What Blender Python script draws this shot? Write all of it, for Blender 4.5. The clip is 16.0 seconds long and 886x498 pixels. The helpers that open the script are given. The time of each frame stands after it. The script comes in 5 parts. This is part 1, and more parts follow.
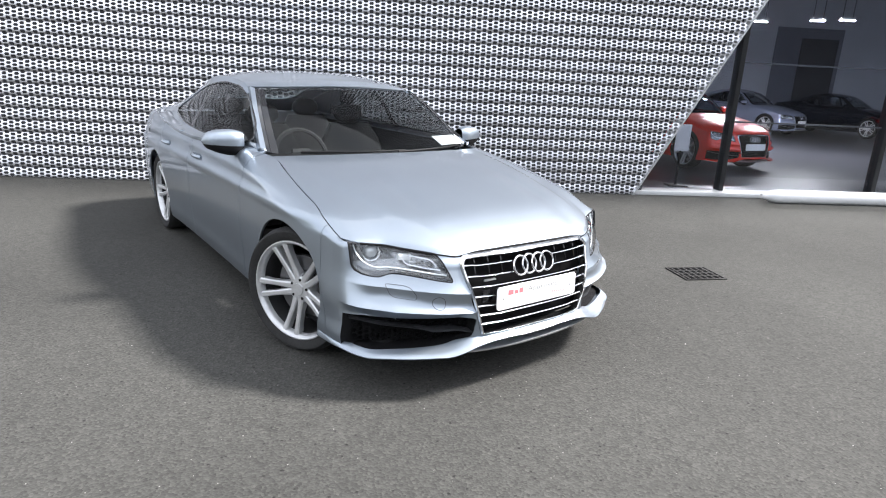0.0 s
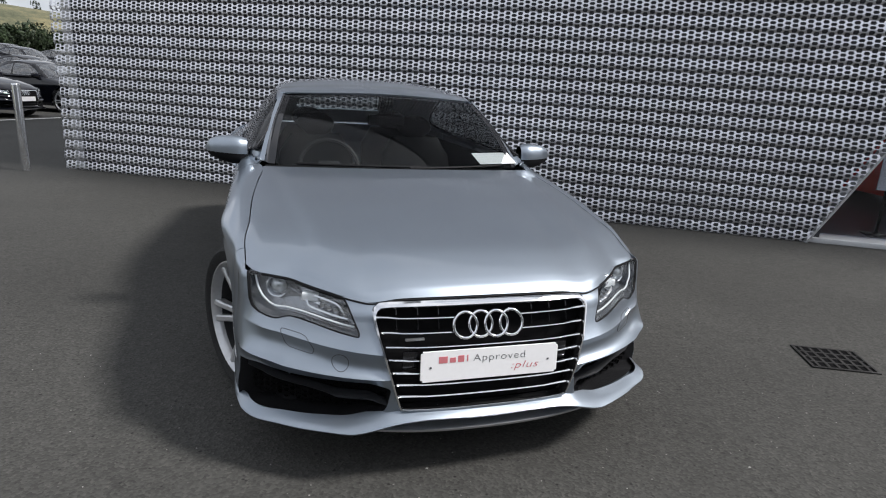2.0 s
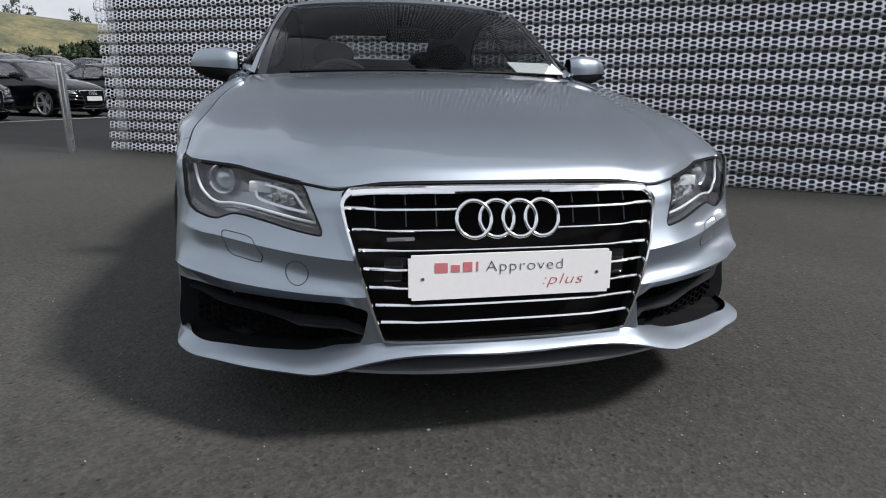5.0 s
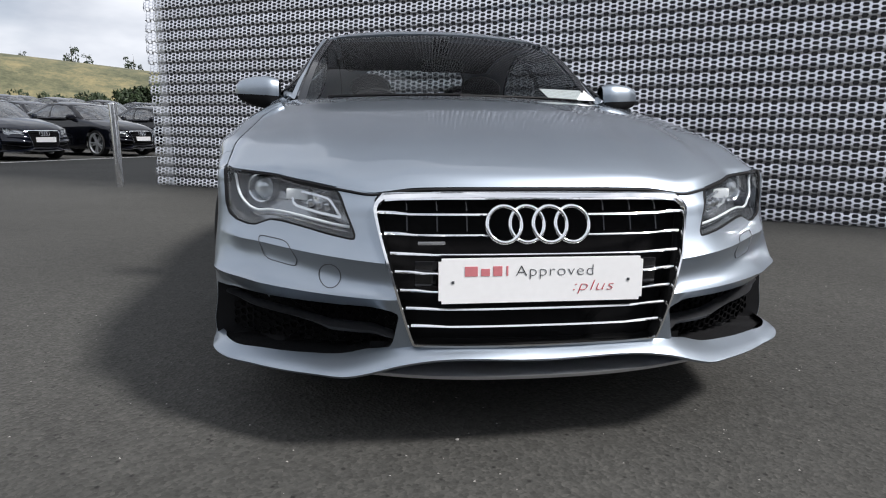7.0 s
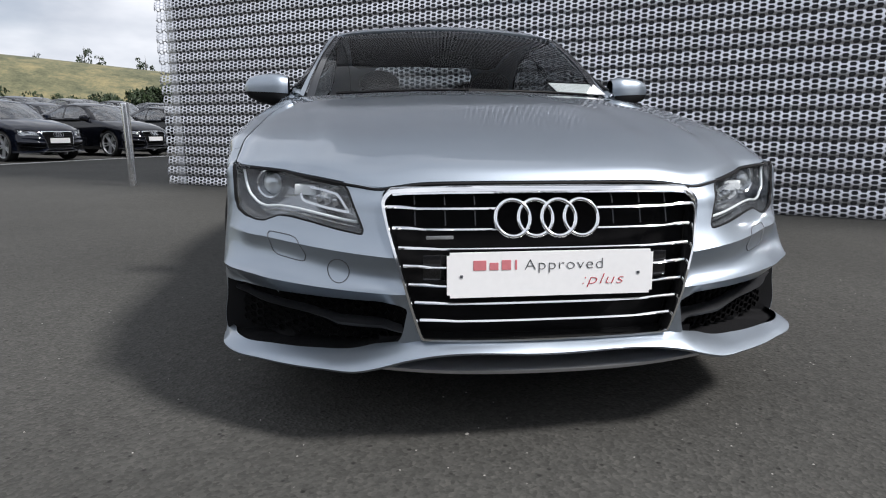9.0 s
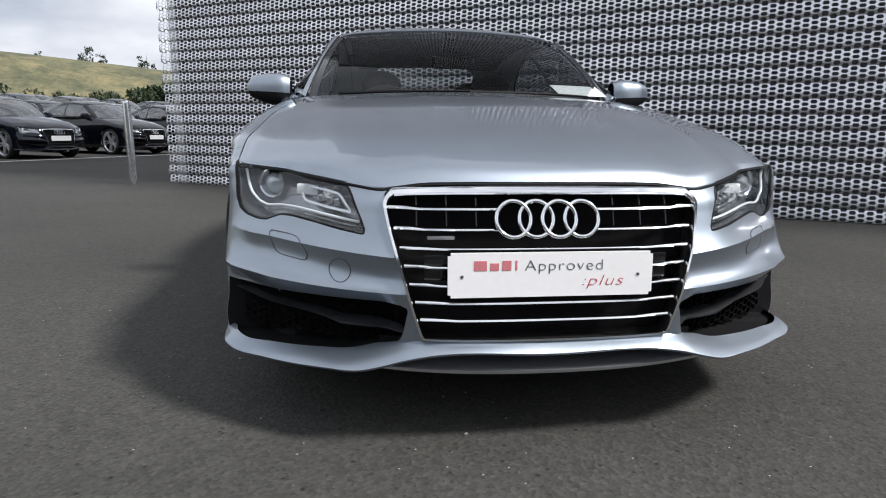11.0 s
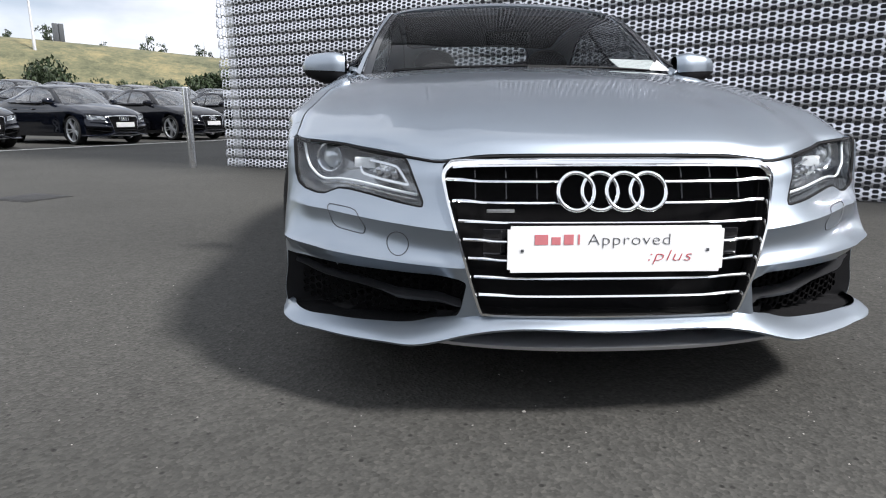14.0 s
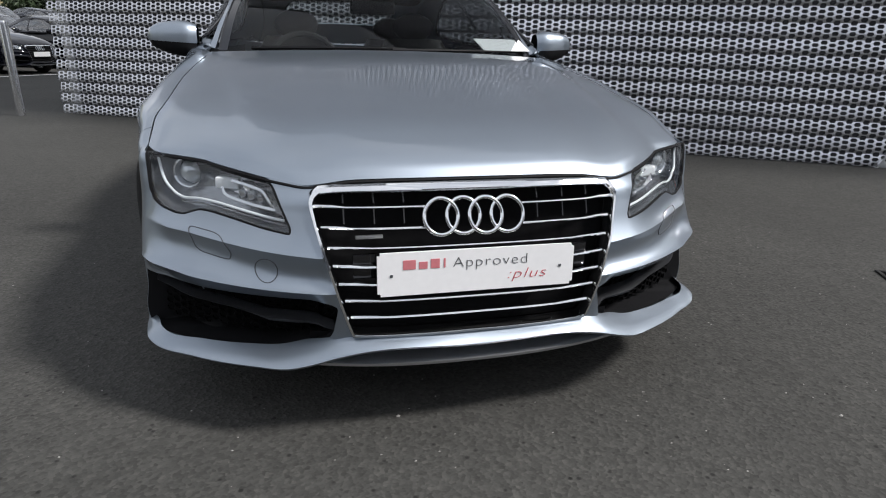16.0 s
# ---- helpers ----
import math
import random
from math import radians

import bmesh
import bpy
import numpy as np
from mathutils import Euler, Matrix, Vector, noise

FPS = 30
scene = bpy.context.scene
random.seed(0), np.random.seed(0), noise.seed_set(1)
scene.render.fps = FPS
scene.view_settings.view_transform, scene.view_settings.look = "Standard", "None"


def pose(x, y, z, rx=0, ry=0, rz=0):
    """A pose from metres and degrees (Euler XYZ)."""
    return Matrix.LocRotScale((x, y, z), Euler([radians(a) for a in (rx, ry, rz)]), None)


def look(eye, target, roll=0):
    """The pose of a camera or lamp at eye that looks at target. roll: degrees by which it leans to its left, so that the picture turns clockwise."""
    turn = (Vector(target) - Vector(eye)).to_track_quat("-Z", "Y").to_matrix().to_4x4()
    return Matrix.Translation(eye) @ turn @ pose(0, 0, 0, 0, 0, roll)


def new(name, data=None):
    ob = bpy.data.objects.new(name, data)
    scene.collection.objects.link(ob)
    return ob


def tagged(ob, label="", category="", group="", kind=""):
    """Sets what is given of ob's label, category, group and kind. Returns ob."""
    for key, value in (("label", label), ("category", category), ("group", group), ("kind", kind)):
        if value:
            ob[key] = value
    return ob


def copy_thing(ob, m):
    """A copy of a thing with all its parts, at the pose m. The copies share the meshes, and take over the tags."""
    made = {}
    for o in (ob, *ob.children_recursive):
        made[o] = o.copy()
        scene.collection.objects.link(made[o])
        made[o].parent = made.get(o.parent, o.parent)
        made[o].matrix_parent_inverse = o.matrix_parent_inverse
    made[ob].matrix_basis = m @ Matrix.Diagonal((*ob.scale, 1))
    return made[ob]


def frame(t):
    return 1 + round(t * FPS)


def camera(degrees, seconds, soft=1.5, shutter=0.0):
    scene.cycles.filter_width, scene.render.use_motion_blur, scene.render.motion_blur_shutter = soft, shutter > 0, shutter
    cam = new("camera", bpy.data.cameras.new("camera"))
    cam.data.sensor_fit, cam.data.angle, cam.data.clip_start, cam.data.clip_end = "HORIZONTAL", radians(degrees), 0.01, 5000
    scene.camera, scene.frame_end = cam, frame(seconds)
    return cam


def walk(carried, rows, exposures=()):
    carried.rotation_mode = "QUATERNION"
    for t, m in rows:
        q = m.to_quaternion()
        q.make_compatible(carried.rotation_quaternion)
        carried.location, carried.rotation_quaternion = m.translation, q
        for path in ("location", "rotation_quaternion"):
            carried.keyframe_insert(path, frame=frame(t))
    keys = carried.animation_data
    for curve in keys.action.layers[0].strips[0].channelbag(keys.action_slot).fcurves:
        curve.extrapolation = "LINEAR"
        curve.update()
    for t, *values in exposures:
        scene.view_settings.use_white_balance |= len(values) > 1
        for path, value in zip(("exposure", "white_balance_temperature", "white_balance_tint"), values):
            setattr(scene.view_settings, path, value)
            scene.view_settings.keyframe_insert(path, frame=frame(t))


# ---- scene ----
cam = camera(72.2, 16.0, 1.1)
PATH = [
    (0, (-2.058, -1.967, 1.453), (-0.906, -0.427, 0.902), 2.7),
    (0.5, (-1.706, -1.986, 1.413), (-0.623, -0.419, 0.805), 3.5),
    (1, (-1.349, -1.996, 1.43), (-0.226, -0.451, 0.836), 5.5),
    (1.5, (-1.02, -1.956, 1.432), (-0.162, -0.209, 0.969), 5.3),
    (2, (-0.797, -1.85, 1.399), (-0.205, -0.009, 0.887), 3.2),
    (2.5, (-0.597, -1.715, 1.388), (-0.09, 0.15, 0.874), 2.8),
    (3, (-0.433, -1.557, 1.284), (-0.196, 0.359, 0.761), 0.3),
    (3.5, (-0.416, -1.449, 1.126), (-0.208, 0.492, 0.691), -0.2),
    (4, (-0.42, -1.406, 0.931), (-0.113, 0.521, 0.492), 0.3),
    (4.2, (-0.458, -1.361, 0.928), (-0.042, 0.527, 0.415), 1.5),
    (6.3, (-0.453, -1.424, 0.83), (-0.154, 0.507, 0.407), -0.1),
    (6.5, (-0.46, -1.424, 0.823), (-0.162, 0.514, 0.429), 0.3),
    (7, (-0.455, -1.42, 0.819), (-0.174, 0.523, 0.439), 0.7),
    (7.5, (-0.453, -1.417, 0.817), (-0.182, 0.527, 0.438), 0.5),
    (8, (-0.45, -1.428, 0.821), (-0.194, 0.517, 0.43), 0.5),
    (8.5, (-0.447, -1.423, 0.815), (-0.188, 0.523, 0.431), 0.3),
    (9, (-0.448, -1.419, 0.811), (-0.203, 0.527, 0.422), 0.1),
    (11.5, (-0.456, -1.428, 0.811), (-0.215, 0.52, 0.427), 0.8),
    (12, (-0.474, -1.419, 0.804), (-0.301, 0.537, 0.425), 0.8),
    (12.5, (-0.5, -1.415, 0.801), (-0.463, 0.547, 0.412), 0.0),
    (13, (-0.507, -1.418, 0.799), (-0.504, 0.543, 0.404), 0.3),
    (13.5, (-0.495, -1.408, 0.791), (-0.45, 0.547, 0.373), -0.2),
    (14, (-0.475, -1.403, 0.777), (-0.389, 0.548, 0.342), -0.0),
    (14.5, (-0.44, -1.403, 0.772), (-0.221, 0.536, 0.334), 0.2),
    (15, (-0.408, -1.405, 0.768), (-0.026, 0.502, 0.303), 1.1),
    (15.5, (-0.411, -1.406, 0.768), (0.032, 0.488, 0.301), 1.1),
    (16, (-0.46, -1.386, 1.003), (0.024, 0.447, 0.364), 1.4),
]
STOPS = [(0, 1.27), (0.2, 1.0), (0.3, 0.6), (0.4, 0.2), (0.5, 0.02), (1.0, -0.08), (1.5, -0.18), (2.0, 0.02), (2.5, -0.13), (3.0, -0.04), (3.5, 0.0), (4.0, -0.17), (7.0, 0.15), (9.0, 0.15), (11.5, 0.15), (12.0, 0.28), (12.5, 0.47),
         (13.0, 0.55), (13.5, 0.57), (14.0, 0.53), (14.5, 0.41), (15.0, 0.19), (15.5, 0.07), (16.0, -0.05)]
walk(cam, [(t, look(eye, target, roll)) for t, eye, target, roll in PATH], [(t, stops, 6250, 12) for t, stops in STOPS])


# ---- world and sun ----
SUN_DIR = Vector((0.78, -0.42, 1.0)).normalized()
world = bpy.data.worlds.new("sky")
scene.world = world
world.use_nodes = True


def make_sky():
    nt = world.node_tree
    nt.nodes.clear()
    out = nt.nodes.new("ShaderNodeOutputWorld")
    bg = nt.nodes.new("ShaderNodeBackground")
    sky = nt.nodes.new("ShaderNodeTexSky")
    sky.sky_type, sky.sun_disc = "NISHITA", False
    sky.sun_elevation = math.asin(SUN_DIR.z)
    sky.sun_rotation = math.atan2(SUN_DIR.x, SUN_DIR.y)
    sky.dust_density = 2.0
    co = nt.nodes.new("ShaderNodeTexCoord")
    mapping = nt.nodes.new("ShaderNodeMapping")
    mapping.inputs["Scale"].default_value = (1.0, 1.0, 2.6)
    clouds = nt.nodes.new("ShaderNodeTexNoise")
    clouds.inputs["Scale"].default_value = 2.2
    clouds.inputs["Detail"].default_value = 7.0
    clouds.inputs["Roughness"].default_value = 0.55
    ramp = nt.nodes.new("ShaderNodeValToRGB")
    ramp.color_ramp.elements[0].position, ramp.color_ramp.elements[0].color = 0.26, (0.35, 0.35, 0.35, 1)
    ramp.color_ramp.elements[1].position, ramp.color_ramp.elements[1].color = 0.55, (0.97, 0.97, 0.97, 1)
    shade = nt.nodes.new("ShaderNodeTexNoise")
    shade.inputs["Scale"].default_value = 3.7
    shade.inputs["Detail"].default_value = 5.0
    white = nt.nodes.new("ShaderNodeValToRGB")
    white.color_ramp.elements[0].position, white.color_ramp.elements[0].color = 0.32, (6.0, 6.4, 7.0, 1)
    white.color_ramp.elements[1].position, white.color_ramp.elements[1].color = 0.60, (10.6, 10.7, 10.8, 1)
    mix = nt.nodes.new("ShaderNodeMixRGB")
    link = nt.links.new
    link(co.outputs["Generated"], mapping.inputs["Vector"])
    link(mapping.outputs["Vector"], clouds.inputs["Vector"])
    link(mapping.outputs["Vector"], shade.inputs["Vector"])
    link(clouds.outputs["Fac"], ramp.inputs["Fac"])
    link(shade.outputs["Fac"], white.inputs["Fac"])
    link(ramp.outputs["Color"], mix.inputs["Fac"])
    link(sky.outputs["Color"], mix.inputs["Color1"])
    link(white.outputs["Color"], mix.inputs["Color2"])
    link(mix.outputs["Color"], bg.inputs["Color"])
    bg.inputs["Strength"].default_value = 0.09
    link(bg.outputs["Background"], out.inputs["Surface"])


make_sky()
sun = new("sun", bpy.data.lights.new("sun", "SUN"))
sun.data.energy, sun.data.angle, sun.data.color = 4.1, radians(9.0), (1.0, 0.96, 0.90)
sun.matrix_world = look(SUN_DIR * 50, (0, 0, 0))


# ---- materials ----
def material(name, color, rough=0.5, metal=0.0, coat=0.0, spec=0.5, grain=0.0, grain_scale=60.0, stain=0.0, stain_scale=3.0,
             bump=0.0, bump_scale=200.0, rough_var=0.0, alpha=None, emit=None, transmission=0.0, ior=1.45, vary=0.0):
    """Principled surface with grain and stains at two scales, optional relief."""
    m = bpy.data.materials.new(name)
    m.use_nodes = True
    nt = m.node_tree
    p = nt.nodes["Principled BSDF"]
    link = nt.links.new
    p.inputs["Base Color"].default_value = (*color, 1)
    p.inputs["Roughness"].default_value, p.inputs["Metallic"].default_value = rough, metal
    p.inputs["Coat Weight"].default_value, p.inputs["Coat Roughness"].default_value = coat, 0.02
    p.inputs["Specular IOR Level"].default_value = spec
    p.inputs["Transmission Weight"].default_value, p.inputs["IOR"].default_value = transmission, ior
    if emit:
        p.inputs["Emission Color"].default_value, p.inputs["Emission Strength"].default_value = (*color, 1), emit
    co = nt.nodes.new("ShaderNodeTexCoord")

    def noise_node(scale, detail=4.0):
        n = nt.nodes.new("ShaderNodeTexNoise")
        n.inputs["Scale"].default_value, n.inputs["Detail"].default_value = scale, detail
        link(co.outputs["Object"], n.inputs["Vector"])
        return n.outputs["Fac"]

    def spread(fac, amount):
        r = nt.nodes.new("ShaderNodeMapRange")
        r.inputs["From Min"].default_value, r.inputs["From Max"].default_value = 0.3, 0.7
        r.inputs["To Min"].default_value, r.inputs["To Max"].default_value = 1 - amount, 1 + amount
        link(fac, r.inputs["Value"])
        return r.outputs["Result"]

    factors = []
    if grain:
        factors.append(spread(noise_node(grain_scale), grain))
    if stain:
        factors.append(spread(noise_node(stain_scale, 6.0), stain))
    if vary:
        info = nt.nodes.new("ShaderNodeObjectInfo")
        r = nt.nodes.new("ShaderNodeMapRange")
        r.inputs["To Min"].default_value, r.inputs["To Max"].default_value = 1 - vary, 1 + vary
        link(info.outputs["Random"], r.inputs["Value"])
        factors.append(r.outputs["Result"])
    if factors:
        f = factors[0]
        for g in factors[1:]:
            mul = nt.nodes.new("ShaderNodeMath")
            mul.operation = "MULTIPLY"
            link(f, mul.inputs[0])
            link(g, mul.inputs[1])
            f = mul.outputs[0]
        hsv = nt.nodes.new("ShaderNodeHueSaturation")
        hsv.inputs["Color"].default_value = (*color, 1)
        link(f, hsv.inputs["Value"])
        link(hsv.outputs["Color"], p.inputs["Base Color"])
    if rough_var:
        r = nt.nodes.new("ShaderNodeMapRange")
        r.inputs["To Min"].default_value, r.inputs["To Max"].default_value = rough - rough_var, rough + rough_var
        link(noise_node(stain_scale * 2.3), r.inputs["Value"])
        link(r.outputs["Result"], p.inputs["Roughness"])
    if bump:
        b = nt.nodes.new("ShaderNodeBump")
        b.inputs["Strength"].default_value, b.inputs["Distance"].default_value = bump, 0.004
        link(noise_node(bump_scale), b.inputs["Height"])
        link(b.outputs["Normal"], p.inputs["Normal"])
    return m


def tinted_glass(name, tint, rough=0.0, weight=0.05):
    """Thin pane: clear tinted passage and a mirror gloss by Fresnel."""
    m = bpy.data.materials.new(name)
    m.use_nodes = True
    nt = m.node_tree
    nt.nodes.clear()
    link = nt.links.new
    out = nt.nodes.new("ShaderNodeOutputMaterial")
    clear = nt.nodes.new("ShaderNodeBsdfTransparent")
    clear.inputs["Color"].default_value = (*tint, 1)
    gloss = nt.nodes.new("ShaderNodeBsdfGlossy")
    gloss.inputs["Roughness"].default_value = rough
    face = nt.nodes.new("ShaderNodeLayerWeight")
    face.inputs["Blend"].default_value = 0.5
    power = nt.nodes.new("ShaderNodeMath")
    power.operation, power.inputs[1].default_value = "POWER", 5.0
    gain = nt.nodes.new("ShaderNodeMath")
    gain.operation, gain.inputs[1].default_value, gain.inputs[2].default_value = "MULTIPLY_ADD", 0.9, weight
    mix = nt.nodes.new("ShaderNodeMixShader")
    link(face.outputs["Facing"], power.inputs[0])
    link(power.outputs[0], gain.inputs[0])
    link(gain.outputs[0], mix.inputs["Fac"])
    link(clear.outputs["BSDF"], mix.inputs[1])
    link(gloss.outputs["BSDF"], mix.inputs[2])
    link(mix.outputs["Shader"], out.inputs["Surface"])
    return m


def paint(name, color, metal=0.6, rough=0.32, spec=0.5):
    return material(name, color, rough=rough, metal=metal, coat=1.0, spec=spec, grain=0.06, grain_scale=900.0, stain=0.03, stain_scale=2.0)


PAINT_SILVER = paint("silver_blue_metallic_paint", (0.350, 0.400, 0.458), 0.95, 0.42)
PAINT_SILVER.node_tree.nodes["Principled BSDF"].inputs["Coat Roughness"].default_value = 0.06
PAINT_BLACK = paint("black_metallic_paint", (0.005, 0.0055, 0.009), 0.0, 0.3, 0.0)
PAINT_NAVY = paint("dark_blue_metallic_paint", (0.006, 0.008, 0.015), 0.1, 0.3, 0.0)
PAINT_GREY = paint("grey_metallic_paint", (0.022, 0.024, 0.03), 0.3, 0.3, 0.1)
PAINT_RED = paint("red_paint", (0.80, 0.030, 0.015), 0.1, 0.3)
PAINT_BLUEGREY = paint("blue_grey_metallic_paint", (0.28, 0.31, 0.42), 0.5, 0.3)
CHROME = material("chrome", (0.92, 0.93, 0.94), rough=0.08, metal=1.0, rough_var=0.04)
SATIN = material("satin_silver", (0.60, 0.61, 0.63), rough=0.30, metal=0.9, grain=0.05, grain_scale=300)
ALLOY = material("alloy_wheel_silver", (0.62, 0.63, 0.64), rough=0.35, metal=0.55, coat=0.6, stain=0.08, stain_scale=14, grain=0.05)
BLACK_PLASTIC = material("black_plastic", (0.009, 0.009, 0.010), rough=0.6, spec=0.2, stain=0.15, stain_scale=9, bump=0.2, bump_scale=700)
BLACK_GLOSS = material("black_gloss", (0.008, 0.008, 0.009), rough=0.12, coat=0.5, grain=0.1)
COMB_PLASTIC = material("honeycomb_plastic", (0.005, 0.005, 0.0055), rough=0.7, spec=0.12, grain=0.1, stain=0.1)
FIN_PLASTIC = material("fin_plastic", (0.034, 0.035, 0.038), rough=0.30, grain=0.06, stain=0.08)
GREY_PLASTIC = material("grey_plastic", (0.075, 0.08, 0.088), rough=0.35, grain=0.06, stain=0.08)
RUBBER = material("tyre_rubber", (0.018, 0.018, 0.018), rough=0.75, stain=0.25, stain_scale=12, grain=0.2, bump=0.4, bump_scale=260)
CAR_GLASS = tinted_glass("car_glass", (0.62, 0.65, 0.65), weight=0.030)
LOT_GLASS = tinted_glass("parked_car_glass", (0.66, 0.70, 0.72), weight=0.26)
PRIVACY_GLASS = tinted_glass("dark_car_glass", (0.20, 0.21, 0.215), weight=0.045)
LAMP_GLASS = tinted_glass("lamp_lens", (0.93, 0.95, 0.96), weight=0.06)
SHOW_GLASS = tinted_glass("showroom_glass", (0.90, 0.92, 0.96), weight=0.04)
REFLECTOR = material("lamp_reflector", (0.70, 0.71, 0.73), rough=0.16, metal=0.95, bump=0.5, bump_scale=60)
BEZEL = material("lamp_bezel", (0.34, 0.35, 0.37), rough=0.26, metal=0.75, grain=0.06)
DRL = material("daytime_strip", (0.85, 0.87, 0.88), rough=0.18, spec=0.6, grain=0.03)
CLEAR_BULB = material("projector_glass", (0.55, 0.58, 0.60), rough=0.04, metal=0.6, spec=0.9)
TRIM_DARK = material("interior_black", (0.013, 0.013, 0.015), rough=0.6, grain=0.12, grain_scale=120, bump=0.25, bump_scale=350)
LEATHER = material("black_leather", (0.014, 0.014, 0.015), rough=0.45, stain=0.15, stain_scale=8, bump=0.35, bump_scale=180)
PLATE_WHITE = material("plate_white", (0.92, 0.92, 0.92), rough=0.25, stain=0.02, grain=0.015)
INK_RED = material("ink_red", (0.52, 0.03, 0.05), rough=0.5, grain=0.05)
INK_PALE_RED = material("ink_pale_red", (0.62, 0.20, 0.22), rough=0.5, grain=0.05)
INK_GREY = material("ink_grey", (0.06, 0.06, 0.065), rough=0.5, grain=0.05)
PAPER = material("paper", (0.92, 0.93, 0.93), rough=0.75, stain=0.03, grain=0.02)
METAL_PANEL = material("perforated_aluminium", (0.785, 0.79, 0.825), rough=0.34, metal=0.85, stain=0.10, stain_scale=1.3, grain=0.06, grain_scale=25, vary=0.05)
EDGE_METAL = material("aluminium_trim", (0.62, 0.63, 0.64), rough=0.35, metal=0.6, stain=0.06, grain=0.04)
BACKING = material("dark_backing", (0.06, 0.06, 0.066), rough=0.85, stain=0.2, stain_scale=1.0, grain=0.1)
DISC_STEEL = material("brake_disc_steel", (0.16, 0.16, 0.165), rough=0.4, metal=0.9, grain=0.08, grain_scale=160, stain=0.12, stain_scale=8)
BARREL = material("wheel_barrel_grey", (0.055, 0.056, 0.058), rough=0.5, metal=0.4, stain=0.2, stain_scale=9, grain=0.08)
STEEL = material("brushed_steel", (0.66, 0.67, 0.68), rough=0.17, metal=0.9, stain=0.12, stain_scale=5, grain=0.06, grain_scale=200)
WHITE_PAINT = material("white_paint", (0.78, 0.79, 0.80), rough=0.45, stain=0.05, stain_scale=2, grain=0.03)
GREY_SILL = material("grey_sill", (0.60, 0.61, 0.62), rough=0.5, stain=0.12, stain_scale=2, grain=0.05)
DARK_FRAME = material("dark_mullion", (0.018, 0.019, 0.021), rough=0.35, stain=0.1, grain=0.08)
IRON = material("cast_iron", (0.030, 0.029, 0.028), rough=0.6, metal=0.5, stain=0.3, stain_scale=15, grain=0.2, bump=0.5)
DARK_VOID = material("dark_void", (0.006, 0.006, 0.0065), rough=0.9, spec=0.08, grain=0.1)
ROAD_WHITE = material("road_paint", (0.62, 0.62, 0.60), rough=0.7, stain=0.2, stain_scale=4, grain=0.2, grain_scale=60)
LEAF = material("shrub_leaf", (0.024, 0.040, 0.015), rough=0.6, stain=0.35, stain_scale=1.5, grain=0.25, grain_scale=20)
BARK = material("bark", (0.10, 0.085, 0.07), rough=0.85, stain=0.3, grain=0.2)
FAR_WALL = material("dark_grey_render", (0.13, 0.135, 0.145), rough=0.85, stain=0.15, stain_scale=0.4, grain=0.08)
CONCRETE = material("pale_concrete", (0.36, 0.36, 0.35), rough=0.8, stain=0.15, stain_scale=1, grain=0.1)
LAMP_PAINT = material("lamp_post_paint", (0.55, 0.56, 0.57), rough=0.45, metal=0.3, stain=0.08, grain=0.05)
ROOM_WALL = material("showroom_wall", (0.50, 0.53, 0.60), rough=0.7, stain=0.08, stain_scale=0.7, grain=0.03)
ROOM_FLOOR = material("showroom_floor", (0.045, 0.045, 0.052), rough=0.3, stain=0.1, stain_scale=1.2, grain=0.05)
CEILING = material("showroom_ceiling", (0.16, 0.17, 0.21), rough=0.8, stain=0.06, grain=0.03)
TUBE_LIGHT = material("strip_light", (1.0, 0.98, 0.95), emit=900.0)
SPECK = material("pale_grit", (0.30, 0.29, 0.27), rough=0.8, vary=0.3, grain=0.1)


